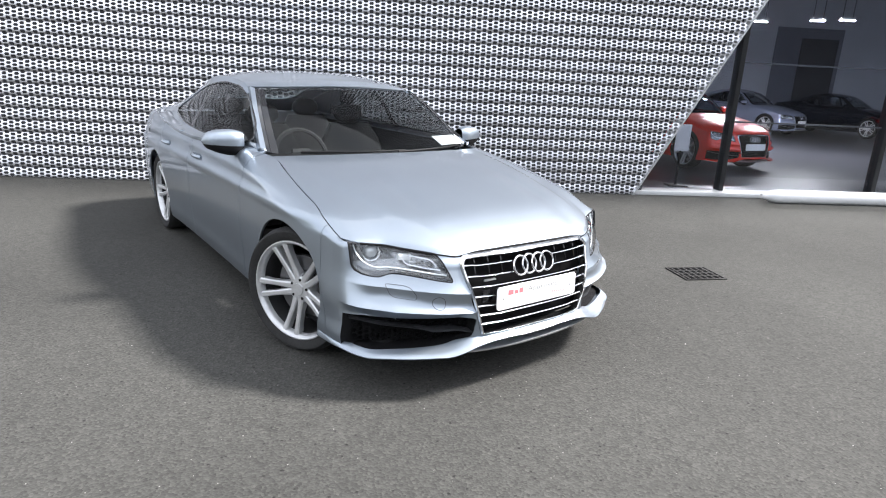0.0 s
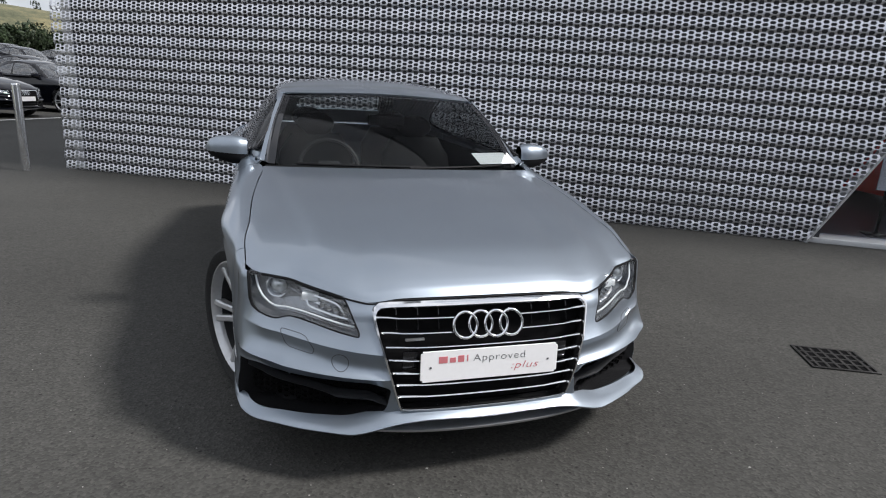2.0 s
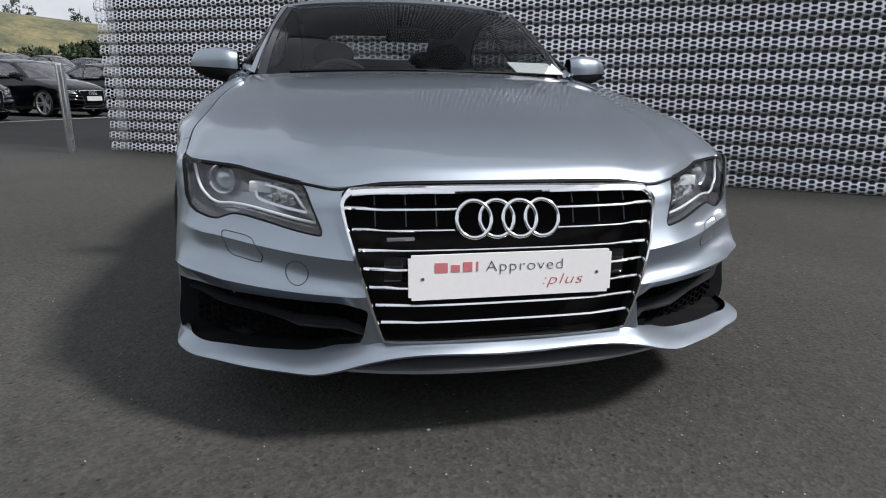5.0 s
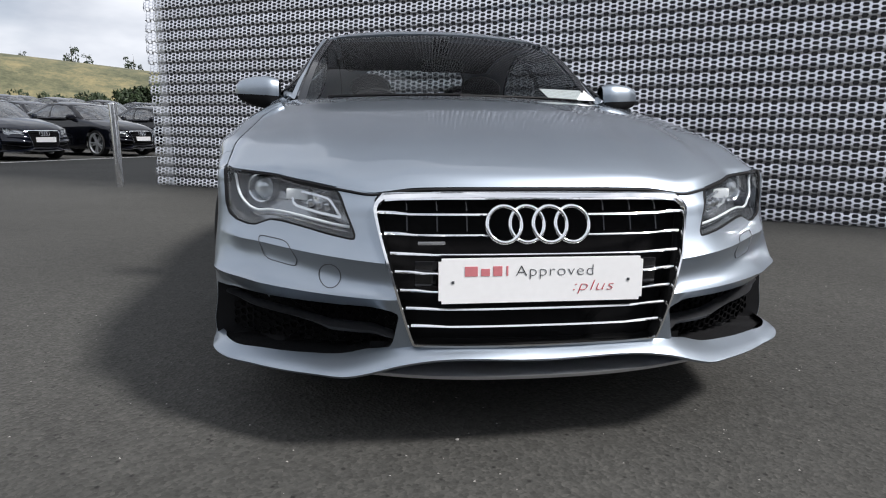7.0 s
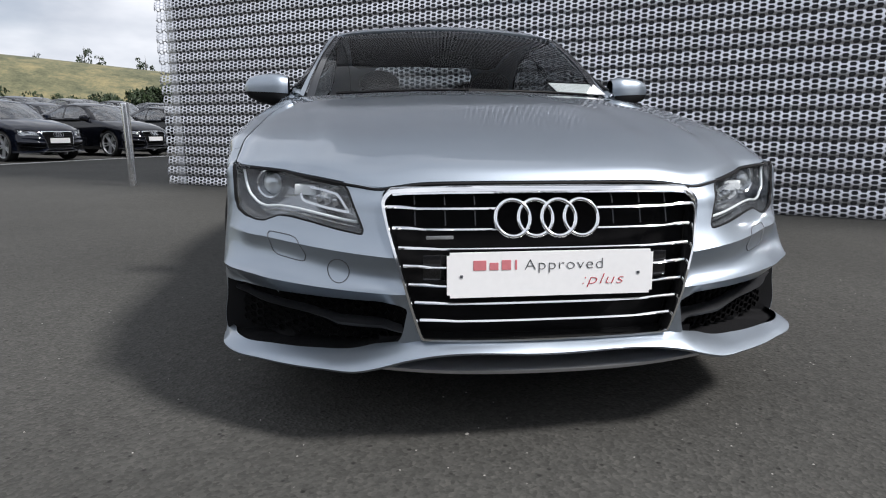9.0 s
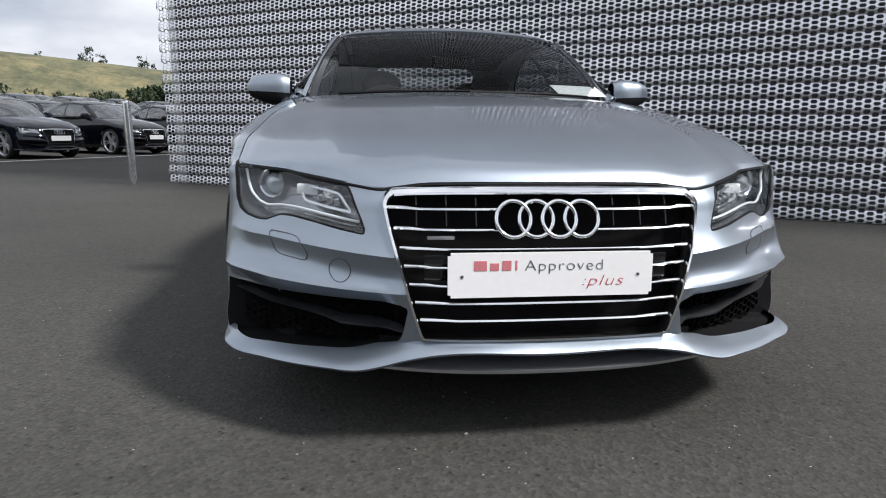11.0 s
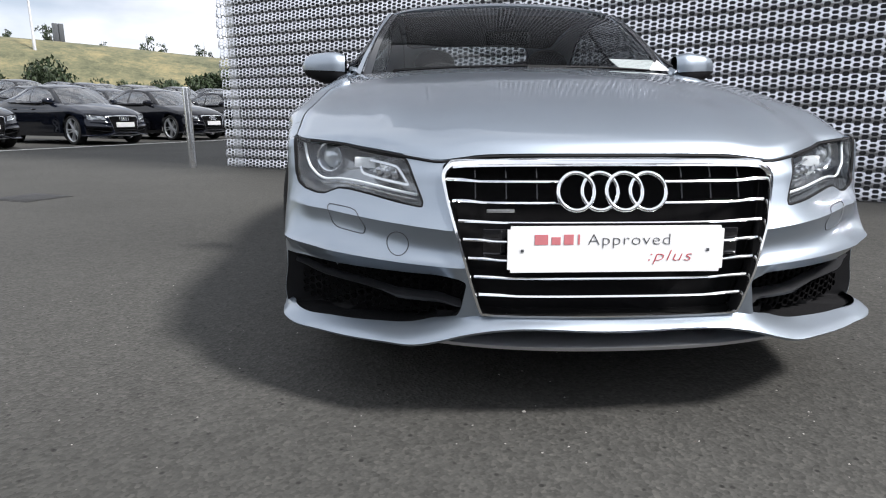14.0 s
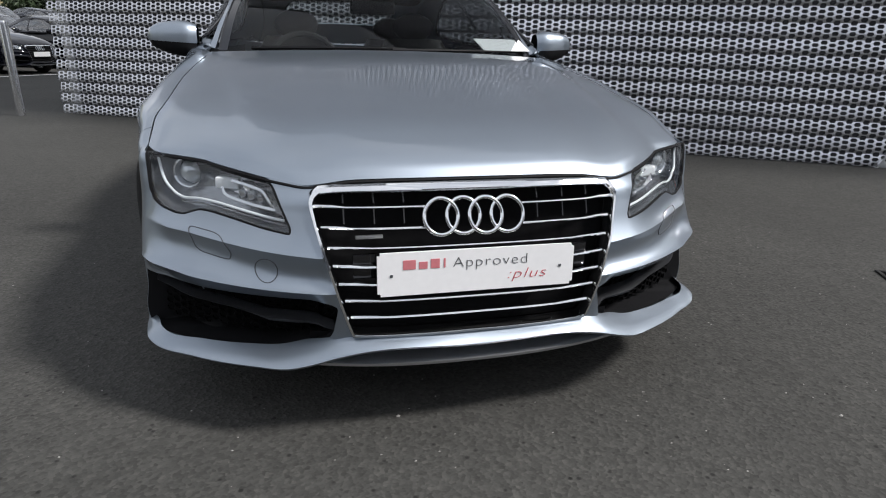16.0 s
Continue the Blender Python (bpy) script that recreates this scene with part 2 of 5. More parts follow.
def asphalt():
    m = bpy.data.materials.new("asphalt")
    m.use_nodes = True
    nt = m.node_tree
    link = nt.links.new
    p = nt.nodes["Principled BSDF"]
    co = nt.nodes.new("ShaderNodeTexCoord")

    def noise_node(scale, detail):
        n = nt.nodes.new("ShaderNodeTexNoise")
        n.inputs["Scale"].default_value, n.inputs["Detail"].default_value = scale, detail
        link(co.outputs["Object"], n.inputs["Vector"])
        return n

    stones = nt.nodes.new("ShaderNodeTexVoronoi")
    stones.inputs["Scale"].default_value = 95.0
    link(co.outputs["Object"], stones.inputs["Vector"])
    r1 = nt.nodes.new("ShaderNodeValToRGB")
    e = r1.color_ramp.elements
    e[0].position, e[0].color = 0.0, (0.0344, 0.0340, 0.0309, 1)
    e[1].position, e[1].color = 1.0, (0.0800, 0.0781, 0.0707, 1)
    for at, c in ((0.35, 0.0484), (0.72, 0.0632)):
        x = e.new(at)
        x.color = (c, c * 0.985, c * 0.905, 1)
    link(stones.outputs["Color"], r1.inputs["Fac"])
    big = noise_node(0.55, 6.0)
    r2 = nt.nodes.new("ShaderNodeMapRange")
    r2.inputs["From Min"].default_value, r2.inputs["From Max"].default_value = 0.3, 0.7
    r2.inputs["To Min"].default_value, r2.inputs["To Max"].default_value = 0.82, 1.16
    link(big.outputs["Fac"], r2.inputs["Value"])
    mid = noise_node(14.0, 5.0)
    r3 = nt.nodes.new("ShaderNodeMapRange")
    r3.inputs["From Min"].default_value, r3.inputs["From Max"].default_value = 0.3, 0.7
    r3.inputs["To Min"].default_value, r3.inputs["To Max"].default_value = 0.92, 1.08
    link(mid.outputs["Fac"], r3.inputs["Value"])
    mul = nt.nodes.new("ShaderNodeMath")
    mul.operation = "MULTIPLY"
    link(r2.outputs["Result"], mul.inputs[0])
    link(r3.outputs["Result"], mul.inputs[1])
    # small dark pits where a stone has come out
    holes = nt.nodes.new("ShaderNodeTexVoronoi")
    holes.inputs["Scale"].default_value = 17.0
    link(co.outputs["Object"], holes.inputs["Vector"])
    r4 = nt.nodes.new("ShaderNodeMapRange")
    r4.inputs["From Min"].default_value, r4.inputs["From Max"].default_value = 0.07, 0.13
    r4.inputs["To Min"].default_value, r4.inputs["To Max"].default_value = 0.35, 1.0
    link(holes.outputs["Distance"], r4.inputs["Value"])
    pits = nt.nodes.new("ShaderNodeMath")
    pits.operation = "MULTIPLY"
    link(mul.outputs[0], pits.inputs[0])
    link(r4.outputs["Result"], pits.inputs[1])
    hsv = nt.nodes.new("ShaderNodeHueSaturation")
    link(r1.outputs["Color"], hsv.inputs["Color"])
    link(pits.outputs[0], hsv.inputs["Value"])
    link(hsv.outputs["Color"], p.inputs["Base Color"])
    p.inputs["Roughness"].default_value = 0.85
    p.inputs["Specular IOR Level"].default_value = 0.3
    b = nt.nodes.new("ShaderNodeBump")
    b.inputs["Strength"].default_value, b.inputs["Distance"].default_value = 0.55, 0.004
    link(stones.outputs["Distance"], b.inputs["Height"])
    link(b.outputs["Normal"], p.inputs["Normal"])
    return m


def grass_bank():
    m = bpy.data.materials.new("dry_grass")
    m.use_nodes = True
    nt = m.node_tree
    link = nt.links.new
    p = nt.nodes["Principled BSDF"]
    co = nt.nodes.new("ShaderNodeTexCoord")
    n = nt.nodes.new("ShaderNodeTexNoise")
    n.inputs["Scale"].default_value, n.inputs["Detail"].default_value, n.inputs["Roughness"].default_value = 0.32, 12.0, 0.86
    link(co.outputs["Object"], n.inputs["Vector"])
    r = nt.nodes.new("ShaderNodeValToRGB")
    e = r.color_ramp.elements
    e[0].position, e[0].color = 0.36, (0.036, 0.047, 0.024, 1)
    e[1].position, e[1].color = 0.62, (0.24, 0.202, 0.100, 1)
    mid = e.new(0.5)
    mid.color = (0.120, 0.118, 0.064, 1)
    link(n.outputs["Fac"], r.inputs["Fac"])
    link(r.outputs["Color"], p.inputs["Base Color"])
    p.inputs["Roughness"].default_value = 0.9
    return m


ASPHALT, GRASS = asphalt(), grass_bank()


# ---- mesh helpers ----
def mesh_of(name, verts, faces, smooth=40.0):
    me = bpy.data.meshes.new(name)
    me.from_pydata([tuple(map(float, v)) for v in verts], [], faces)
    me.validate()
    if smooth:
        me.shade_smooth()
        me.set_sharp_from_angle(angle=radians(smooth))
    return me


def put(name, me, mat, parent=None, label="", at=None):
    ob = new(name, me)
    if mat and not me.materials:
        me.materials.append(mat)
    ob.parent = parent
    if at is not None:
        ob.matrix_basis = at
    return tagged(ob, label)


def part(name, bm, mat, parent, label="", smooth=40.0, at=None):
    """Links a bmesh as one mesh object under a thing or a part."""
    me = bpy.data.meshes.new(name)
    bm.to_mesh(me)
    bm.free()
    if smooth:
        me.shade_smooth()
        me.set_sharp_from_angle(angle=radians(smooth))
    return put(name, me, mat, parent, label, at)


def box(x0, x1, y0, y1, z0, z1, bevel=0.0, seg=2):
    bm = bmesh.new()
    bmesh.ops.create_cube(bm, size=1.0, matrix=Matrix.Translation(((x0 + x1) / 2, (y0 + y1) / 2, (z0 + z1) / 2)) @ Matrix.Diagonal((x1 - x0, y1 - y0, z1 - z0, 1)))
    if bevel:
        bmesh.ops.bevel(bm, geom=bm.edges[:], offset=bevel, segments=seg, affect="EDGES", profile=0.6)
    return bm


def tube_mesh(name, pts, radius, seg=8, flat=1.0, closed=False, up=(0, 0, 1)):
    """A rod along pts; radius may be one number or one per point; flat squashes it along up."""
    pts = np.asarray(pts, float)
    n = len(pts)
    r = np.broadcast_to(np.asarray(radius, float), (n,))
    tan = np.roll(pts, -1, 0) - np.roll(pts, 1, 0) if closed else np.gradient(pts, axis=0)
    tan /= np.linalg.norm(tan, axis=1, keepdims=True)
    side = np.cross(tan, np.asarray(up, float))
    side /= np.maximum(np.linalg.norm(side, axis=1, keepdims=True), 1e-6)
    top = np.cross(side, tan)
    verts, faces = [], []
    for i in range(n):
        for k in range(seg):
            a = 2 * math.pi * k / seg
            verts.append(pts[i] + r[i] * (math.cos(a) * side[i] + flat * math.sin(a) * top[i]))
    for i in range(n if closed else n - 1):
        j = (i + 1) % n
        for k in range(seg):
            l = (k + 1) % seg
            faces.append((i * seg + k, i * seg + l, j * seg + l, j * seg + k))
    if not closed:
        faces += [tuple(range(seg))[::-1], tuple(range((n - 1) * seg, n * seg))]
    return mesh_of(name, verts, faces)


def lathe_mesh(name, profile, seg=48, axis="x", smooth=35.0):
    """Turns (radius, along) pairs about an axis."""
    verts, faces = [], []
    for r, h in profile:
        for k in range(seg):
            a = 2 * math.pi * k / seg
            c, s = r * math.cos(a), r * math.sin(a)
            verts.append((h, c, s) if axis == "x" else (c, s, h) if axis == "z" else (c, h, s))
    for i in range(len(profile) - 1):
        for k in range(seg):
            l = (k + 1) % seg
            faces.append((i * seg + k, i * seg + l, (i + 1) * seg + l, (i + 1) * seg + k))
    return mesh_of(name, verts, faces, smooth)


def smooth_poly(poly, n=2, cut=0.2):
    """Rounds a closed outline by cutting its corners."""
    p = np.asarray(poly, float)
    for _ in range(n):
        q = np.roll(p, -1, 0)
        p = np.stack([(1 - cut) * p + cut * q, cut * p + (1 - cut) * q], 1).reshape(-1, 2)
    return p


def poly_dist(a, b, poly):
    """Signed distance of the points (a, b) to a closed outline; negative inside."""
    shape = a.shape
    a, b = a.ravel(), b.ravel()
    best, inside = np.full(a.shape, 1e9), np.zeros(a.shape, bool)
    for (x0, y0), (x1, y1) in zip(poly, np.roll(poly, -1, 0)):
        dx, dy = x1 - x0, y1 - y0
        k = np.clip(((a - x0) * dx + (b - y0) * dy) / (dx * dx + dy * dy + 1e-12), 0, 1)
        best = np.minimum(best, np.hypot(a - x0 - k * dx, b - y0 - k * dy))
        cross = (y0 > b) != (y1 > b)
        inside ^= cross & (a < (x1 - x0) * (b - y0) / (y1 - y0 + 1e-12) + x0)
    return np.where(inside, -best, best).reshape(shape)


def sheet(name, fn, us, vs, keep=None, flange=0.0, flip=False, smooth=35.0):
    """A surface over a grid of u and v; keep(P) is positive where it stands, and its edge is drawn onto keep = 0.
    flange turns all free edges inward by that depth."""
    U, V = np.meshgrid(np.asarray(us, float), np.asarray(vs, float), indexing="ij")
    nu, nv = U.shape
    alive = np.ones((nu - 1, nv - 1), bool)
    if keep is not None:
        du = np.gradient(np.asarray(us, float))[:, None] * np.ones_like(U)
        dv = np.gradient(np.asarray(vs, float))[None, :] * np.ones_like(U)
        U0, V0 = U.copy(), V.copy()
        for _ in range(4):
            d = keep(fn(U, V))
            gu = (keep(fn(U + 0.05 * du, V)) - d) / 0.05
            gv = (keep(fn(U, V + 0.05 * dv)) - d) / 0.05
            g2 = gu * gu + gv * gv + 1e-12
            near = np.abs(d) < 0.75 * np.sqrt(g2)
            U = np.where(near, np.clip(U - d * gu / g2 * du, U0 - 0.55 * du, U0 + 0.55 * du), U)
            V = np.where(near, np.clip(V - d * gv / g2 * dv, V0 - 0.55 * dv, V0 + 0.55 * dv), V)
        mid = fn((U[:-1, :-1] + U[1:, 1:] + U[1:, :-1] + U[:-1, 1:]) / 4, (V[:-1, :-1] + V[1:, 1:] + V[1:, :-1] + V[:-1, 1:]) / 4)
        alive = keep(mid) > 0
    P = fn(U, V).reshape(-1, 3)
    idx = np.arange(nu * nv).reshape(nu, nv)
    quads = np.stack([idx[:-1, :-1], idx[1:, :-1], idx[1:, 1:], idx[:-1, 1:]], -1)[alive]
    if flip:
        quads = quads[:, ::-1]
    used = np.unique(quads)
    remap = np.full(nu * nv, -1)
    remap[used] = np.arange(len(used))
    P, quads = P[used], remap[quads]
    verts, faces = [tuple(p) for p in P], [tuple(int(i) for i in q) for q in quads]
    if flange:
        normal = np.zeros_like(P)
        a, b, c, d = (P[quads[:, i]] for i in range(4))
        fnorm = np.cross(c - a, d - b)
        for i in range(4):
            np.add.at(normal, quads[:, i], fnorm)
        normal /= np.maximum(np.linalg.norm(normal, axis=1, keepdims=True), 1e-9)
        edges = {}
        for q in faces:
            for i in range(4):
                e = (q[i], q[(i + 1) % 4])
                if (e[1], e[0]) in edges:
                    del edges[(e[1], e[0])]
                else:
                    edges[e] = 1
        made = {}
        for e in edges:
            for v in e:
                if v not in made:
                    made[v] = len(verts)
                    verts.append(tuple(P[v] - normal[v] * flange))
        faces += [(e[1], e[0], made[e[0]], made[e[1]]) for e in edges]
    return mesh_of(name, verts, faces, smooth)


def flipped(me, name=None):
    """The mirror image of a mesh in x."""
    co = np.empty(len(me.vertices) * 3)
    me.vertices.foreach_get("co", co)
    co = co.reshape(-1, 3) * (-1, 1, 1)
    out = mesh_of(name or me.name, co, [tuple(reversed(p.vertices[:])) for p in me.polygons])
    for m in me.materials:
        out.materials.append(m)
    return out


def curve_fn(points):
    """A smooth function through (t, value...) rows."""
    p = np.asarray(points, float)
    t, v = p[:, 0], p[:, 1:]
    h, s = np.diff(t)[:, None], np.diff(v, axis=0) / np.diff(t)[:, None]
    m = np.zeros_like(v)
    m[1:-1] = (s[:-1] * h[1:] + s[1:] * h[:-1]) / (h[1:] + h[:-1])
    m[0], m[-1] = s[0], s[-1]

    def f(x):
        x = np.clip(np.asarray(x, float), t[0], t[-1])
        i = np.clip(np.searchsorted(t, x) - 1, 0, len(t) - 2)
        hh = (t[i + 1] - t[i])
        k = ((x - t[i]) / hh)[..., None]
        hh = hh[..., None]
        r = (2 * k**3 - 3 * k**2 + 1) * v[i] + (k**3 - 2 * k**2 + k) * hh * m[i] + (3 * k**2 - 2 * k**3) * v[i + 1] + (k**3 - k**2) * hh * m[i + 1]
        return r[..., 0] if v.shape[1] == 1 else r
    return f


def ease(x, a, b):
    k = np.clip((np.asarray(x, float) - a) / (b - a), 0, 1)
    return k * k * (3 - 2 * k)


def rim_of(me):
    """The longest free edge of a mesh as a closed row of points."""
    count = {}
    for f in me.polygons:
        vs = f.vertices[:]
        for i in range(len(vs)):
            e = (vs[i], vs[(i + 1) % len(vs)])
            count[e] = count.get(e, 0) + 1
    nxt = {a: b for (a, b) in count if (b, a) not in count}
    best = []
    left = set(nxt)
    while left:
        start = cur = next(iter(left))
        row = []
        while cur in left:
            left.discard(cur)
            row.append(cur)
            cur = nxt[cur]
        if len(row) > len(best):
            best = row
    return np.array([me.vertices[i].co[:] for i in best])


def fan(name, row):
    """A lid over a closed row of points."""
    mid = row.mean(0)
    verts = [tuple(q) for q in row] + [tuple(mid)]
    n = len(row)
    return mesh_of(name, verts, [(i, (i + 1) % n, n) for i in range(n)], 0)


# ---- the car: shared forms, in the car's own metres; its nose looks to -y ----
def plan_outline():
    rows = [(x, 0.412 * x**2.82) for x in np.linspace(0, 0.80, 12)]
    rows += [(0.840, 0.287), (0.866, 0.40), (0.888, 0.53), (0.917, 0.71), (0.941, 0.91), (0.944, 1.3), (0.938, 2.0), (0.940, 3.0), (0.952, 3.83),
             (0.925, 4.3), (0.86, 4.68), (0.70, 4.86), (0.40, 4.935), (0.0, 4.95)]
    p = np.asarray(rows)
    chord = np.concatenate([[0], np.cumsum(np.linalg.norm(np.diff(p, axis=0), axis=1))])
    f = curve_fn(np.column_stack([chord, p]))
    dense = f(np.linspace(0, chord[-1], 3000))
    arc = np.concatenate([[0], np.cumsum(np.linalg.norm(np.diff(dense, axis=0), axis=1))])
    tan = np.gradient(dense, axis=0)
    tan /= np.linalg.norm(tan, axis=1, keepdims=True)
    return arc, dense, np.column_stack([tan[:, 1], -tan[:, 0]])


ARC, OUTLINE, OUTWARD = plan_outline()
GIRTH = ARC[-1]
HALF = int(np.argmax(OUTLINE[:, 0]))


def at_y(y):
    """Distance along the outline at which the flank reaches y."""
    i = (OUTLINE[:, 0] > 0.6)
    return float(np.interp(y, OUTLINE[i, 1], ARC[i]))


def at_x(x):
    return float(np.interp(x, OUTLINE[:HALF, 0], ARC[:HALF]))


FRONT_IN = curve_fn([(0.10, 0.06), (0.20, 0.02), (0.30, 0.004), (0.40, 0.0), (0.45, 0.0), (0.50, 0.012), (0.557, 0.034), (0.60, 0.048),
                     (0.635, 0.060), (0.668, 0.088), (0.70, 0.110), (0.73, 0.135), (0.80, 0.20)])


def crease(x, z):
    """The ledge over the side intakes, a sharp edge with an undercut below it, and the fold under the lamps."""
    edge, fold = crease_edge(x), fold_edge(x)
    on = ease(x, 0.33, 0.40)
    lip = -0.010 * np.exp(-np.abs(z - edge) / 0.022)
    cut = 0.052 * np.clip((edge - z) / 0.046, 0, 1) * ease(x, 0.345, 0.44)
    between = np.clip((z - edge) / (fold - edge), 0, 1)
    ridge = np.where(z > fold, -0.009 * np.exp(-(z - fold) / 0.030), -0.009 * between**3) + 0.020 * np.sin(math.pi * between**0.75)
    lip, low = lip * (1 - 0.8 * ease(x, 0.76, 0.86)), -0.010 * (1 - 0.8 * ease(x, 0.76, 0.86))
    return on * (np.where(z > edge, lip, low + cut) + ridge * (1 - ease(x, 0.77, 0.87)))


SIDE_IN = curve_fn([(0.10, 0.07), (0.19, 0.035), (0.26, 0.020), (0.34, 0.016), (0.50, 0.002), (0.64, 0.0), (0.73, 0.004), (0.785, 0.008), (0.80, 0.018), (0.88, 0.042),
                    (0.95, 0.066), (1.02, 0.095)])
TOP_Z = curve_fn([(0, 0.679), (at_x(0.12), 0.679), (at_x(0.24), 0.6785), (at_x(0.34), 0.675), (at_x(0.40), 0.667), (at_x(0.43), 0.664), (at_x(0.50), 0.671), (at_x(0.60), 0.683), (at_x(0.70), 0.693), (at_x(0.80), 0.707),
                  (at_y(0.39), 0.717), (at_y(0.47), 0.742), (at_y(0.6), 0.785), (at_y(0.9), 0.845),
                  (at_y(1.2), 0.902), (at_y(1.48), 0.948), (at_y(1.70), 0.962), (at_y(2.5), 0.968), (at_y(3.5), 0.988), (at_y(4.2), 1.003), (at_y(4.6), 1.0),
                  (GIRTH - 0.6, 0.985), (GIRTH, 0.985)])
CURL = curve_fn([(0, 0.0), (at_x(0.78), 0.0), (at_y(0.38), 0.022), (at_y(0.55), 0.048), (at_y(0.9), 0.090), (at_y(1.25), 0.108), (at_y(1.5), 0.118), (at_y(1.70), 0.04), (at_y(4.5), 0.03), (GIRTH, 0.03)])


def crease_edge(x):
    return 0.410 + 0.026 * np.clip((x - 0.36) / 0.47, 0, 1.2)


fold_edge = curve_fn([(0.0, 0.498), (0.36, 0.498), (0.52, 0.511), (0.61, 0.517), (0.72, 0.524), (0.80, 0.529), (0.84, 0.535), (0.96, 0.545)])


SHOULDER_Z = curve_fn([(0.0, 0.70), (0.6, 0.715), (0.92, 0.785), (1.2, 0.832), (1.6, 0.862), (2.5, 0.880), (3.5, 0.895), (5.0, 0.90)])


def flare(y):
    """How far the lower corners of the nose stand out, just before the wheels."""
    return 0.024 * ease(y, 0.16, 0.30) * (1 - ease(y, 0.38, 0.70))


def skin(a, z):
    """Plan position of the body side at distance a round the outline and height z."""
    x, y = np.interp(a, ARC, OUTLINE[:, 0]), np.interp(a, ARC, OUTLINE[:, 1])
    nx, ny = np.interp(a, ARC, OUTWARD[:, 0]), np.interp(a, ARC, OUTWARD[:, 1])
    top = TOP_Z(a)
    wf = ease(-ny, 0.15, 0.65) * (y < 2)
    inset = wf * FRONT_IN(z) + (1 - wf) * SIDE_IN(z) + crease(x, z) * (1 - ease(y, 0.23, 0.37))
    inset = inset - flare(y) * (1 - ease(z, 0.40, 0.62)) - 0.010 * (1 - wf) * (1 - ease(z, 0.24, 0.34)) * (1 - ease(y, 0.55, 0.75))
    line = SHOULDER_Z(y)
    inset = inset - 0.007 * np.where(z > line, np.exp(-(z - line) / 0.020), np.exp(-(line - z) / 0.045)) * ease(y, 0.62, 1.0) * (1 - ease(y, 3.9, 4.5))
    tall = 0.03 + 0.055 * ease(CURL(a), 0.03, 0.06)
    q = np.clip(1 - (top - z) / tall, 0, 1)
    inset = inset + CURL(a) * (1 - np.sqrt(np.clip(1 - q * q, 0, 1)))
    # the lamp corners sweep back
    sweep = 0.070 * ease(x, 0.46, 0.80) * ease(z, 0.37 - 0.17 * ease(x, 0.70, 0.84), 0.55) * (1 - ease(y, 0.35, 0.95))
    return x - nx * inset, y - ny * inset + sweep


V_LEDGE, V_FOLD = 0.46, 0.63   # rows of the body grid that run along the ledge and the fold


def shell(s, v):
    """The lower body: s runs round the plan from the nose, negative on the driver's flank; v from sill to top edge."""
    s, v = np.broadcast_arrays(np.asarray(s, float), np.asarray(v, float))
    side = np.where(s < 0, -1.0, 1.0)
    a = np.abs(s)
    side = np.where(a > GIRTH, -side, side)
    a = np.where(a > GIRTH, 2 * GIRTH - a, a)
    low = 0.19
    x0, y0 = np.interp(a, ARC, OUTLINE[:, 0]), np.interp(a, ARC, OUTLINE[:, 1])
    nose = 1 - ease(y0, 0.38, 0.62)
    e1, e2, top = nose * crease_edge(x0) + (1 - nose) * 0.46, nose * fold_edge(x0) + (1 - nose) * 0.55, TOP_Z(a)
    z = np.where(v < V_LEDGE, low + (e1 - low) * v / V_LEDGE, np.where(v < V_FOLD, e1 + (e2 - e1) * (v - V_LEDGE) / (V_FOLD - V_LEDGE), e2 + (top - e2) * (v - V_FOLD) / (1 - V_FOLD)))
    x, y = skin(a, z)
    return np.stack([side * x, y, z], -1)


def face_table():
    zs, xs = np.linspace(0.20, 0.74, 109), np.linspace(0, 0.90, 181)
    a = np.linspace(0, at_y(0.50), 600)
    rows = []
    for z in zs:
        x, y = skin(a, np.full_like(a, z))
        k = int(np.argmax(x > 0.985 * x.max()))
        rows.append(np.where(xs <= x[k], np.interp(xs, x[:k + 1], y[:k + 1]), y[k] + 1.6 * (xs - x[k])))
    return zs, xs, np.array(rows)


FACE_Z, FACE_X, FACE_Y = face_table()


def face_y(x, z):
    """Depth of the nose at (x, z)."""
    x, z = np.broadcast_arrays(np.abs(np.asarray(x, float)), np.asarray(z, float))
    i = np.clip((z - FACE_Z[0]) / (FACE_Z[1] - FACE_Z[0]), 0, len(FACE_Z) - 1.001)
    j = np.clip(x / (FACE_X[1] - FACE_X[0]), 0, len(FACE_X) - 1.001)
    i0, j0 = i.astype(int), j.astype(int)
    fi, fj = i - i0, j - j0
    return (1 - fi) * ((1 - fj) * FACE_Y[i0, j0] + fj * FACE_Y[i0, j0 + 1]) + fi * ((1 - fj) * FACE_Y[i0 + 1, j0] + fj * FACE_Y[i0 + 1, j0 + 1])


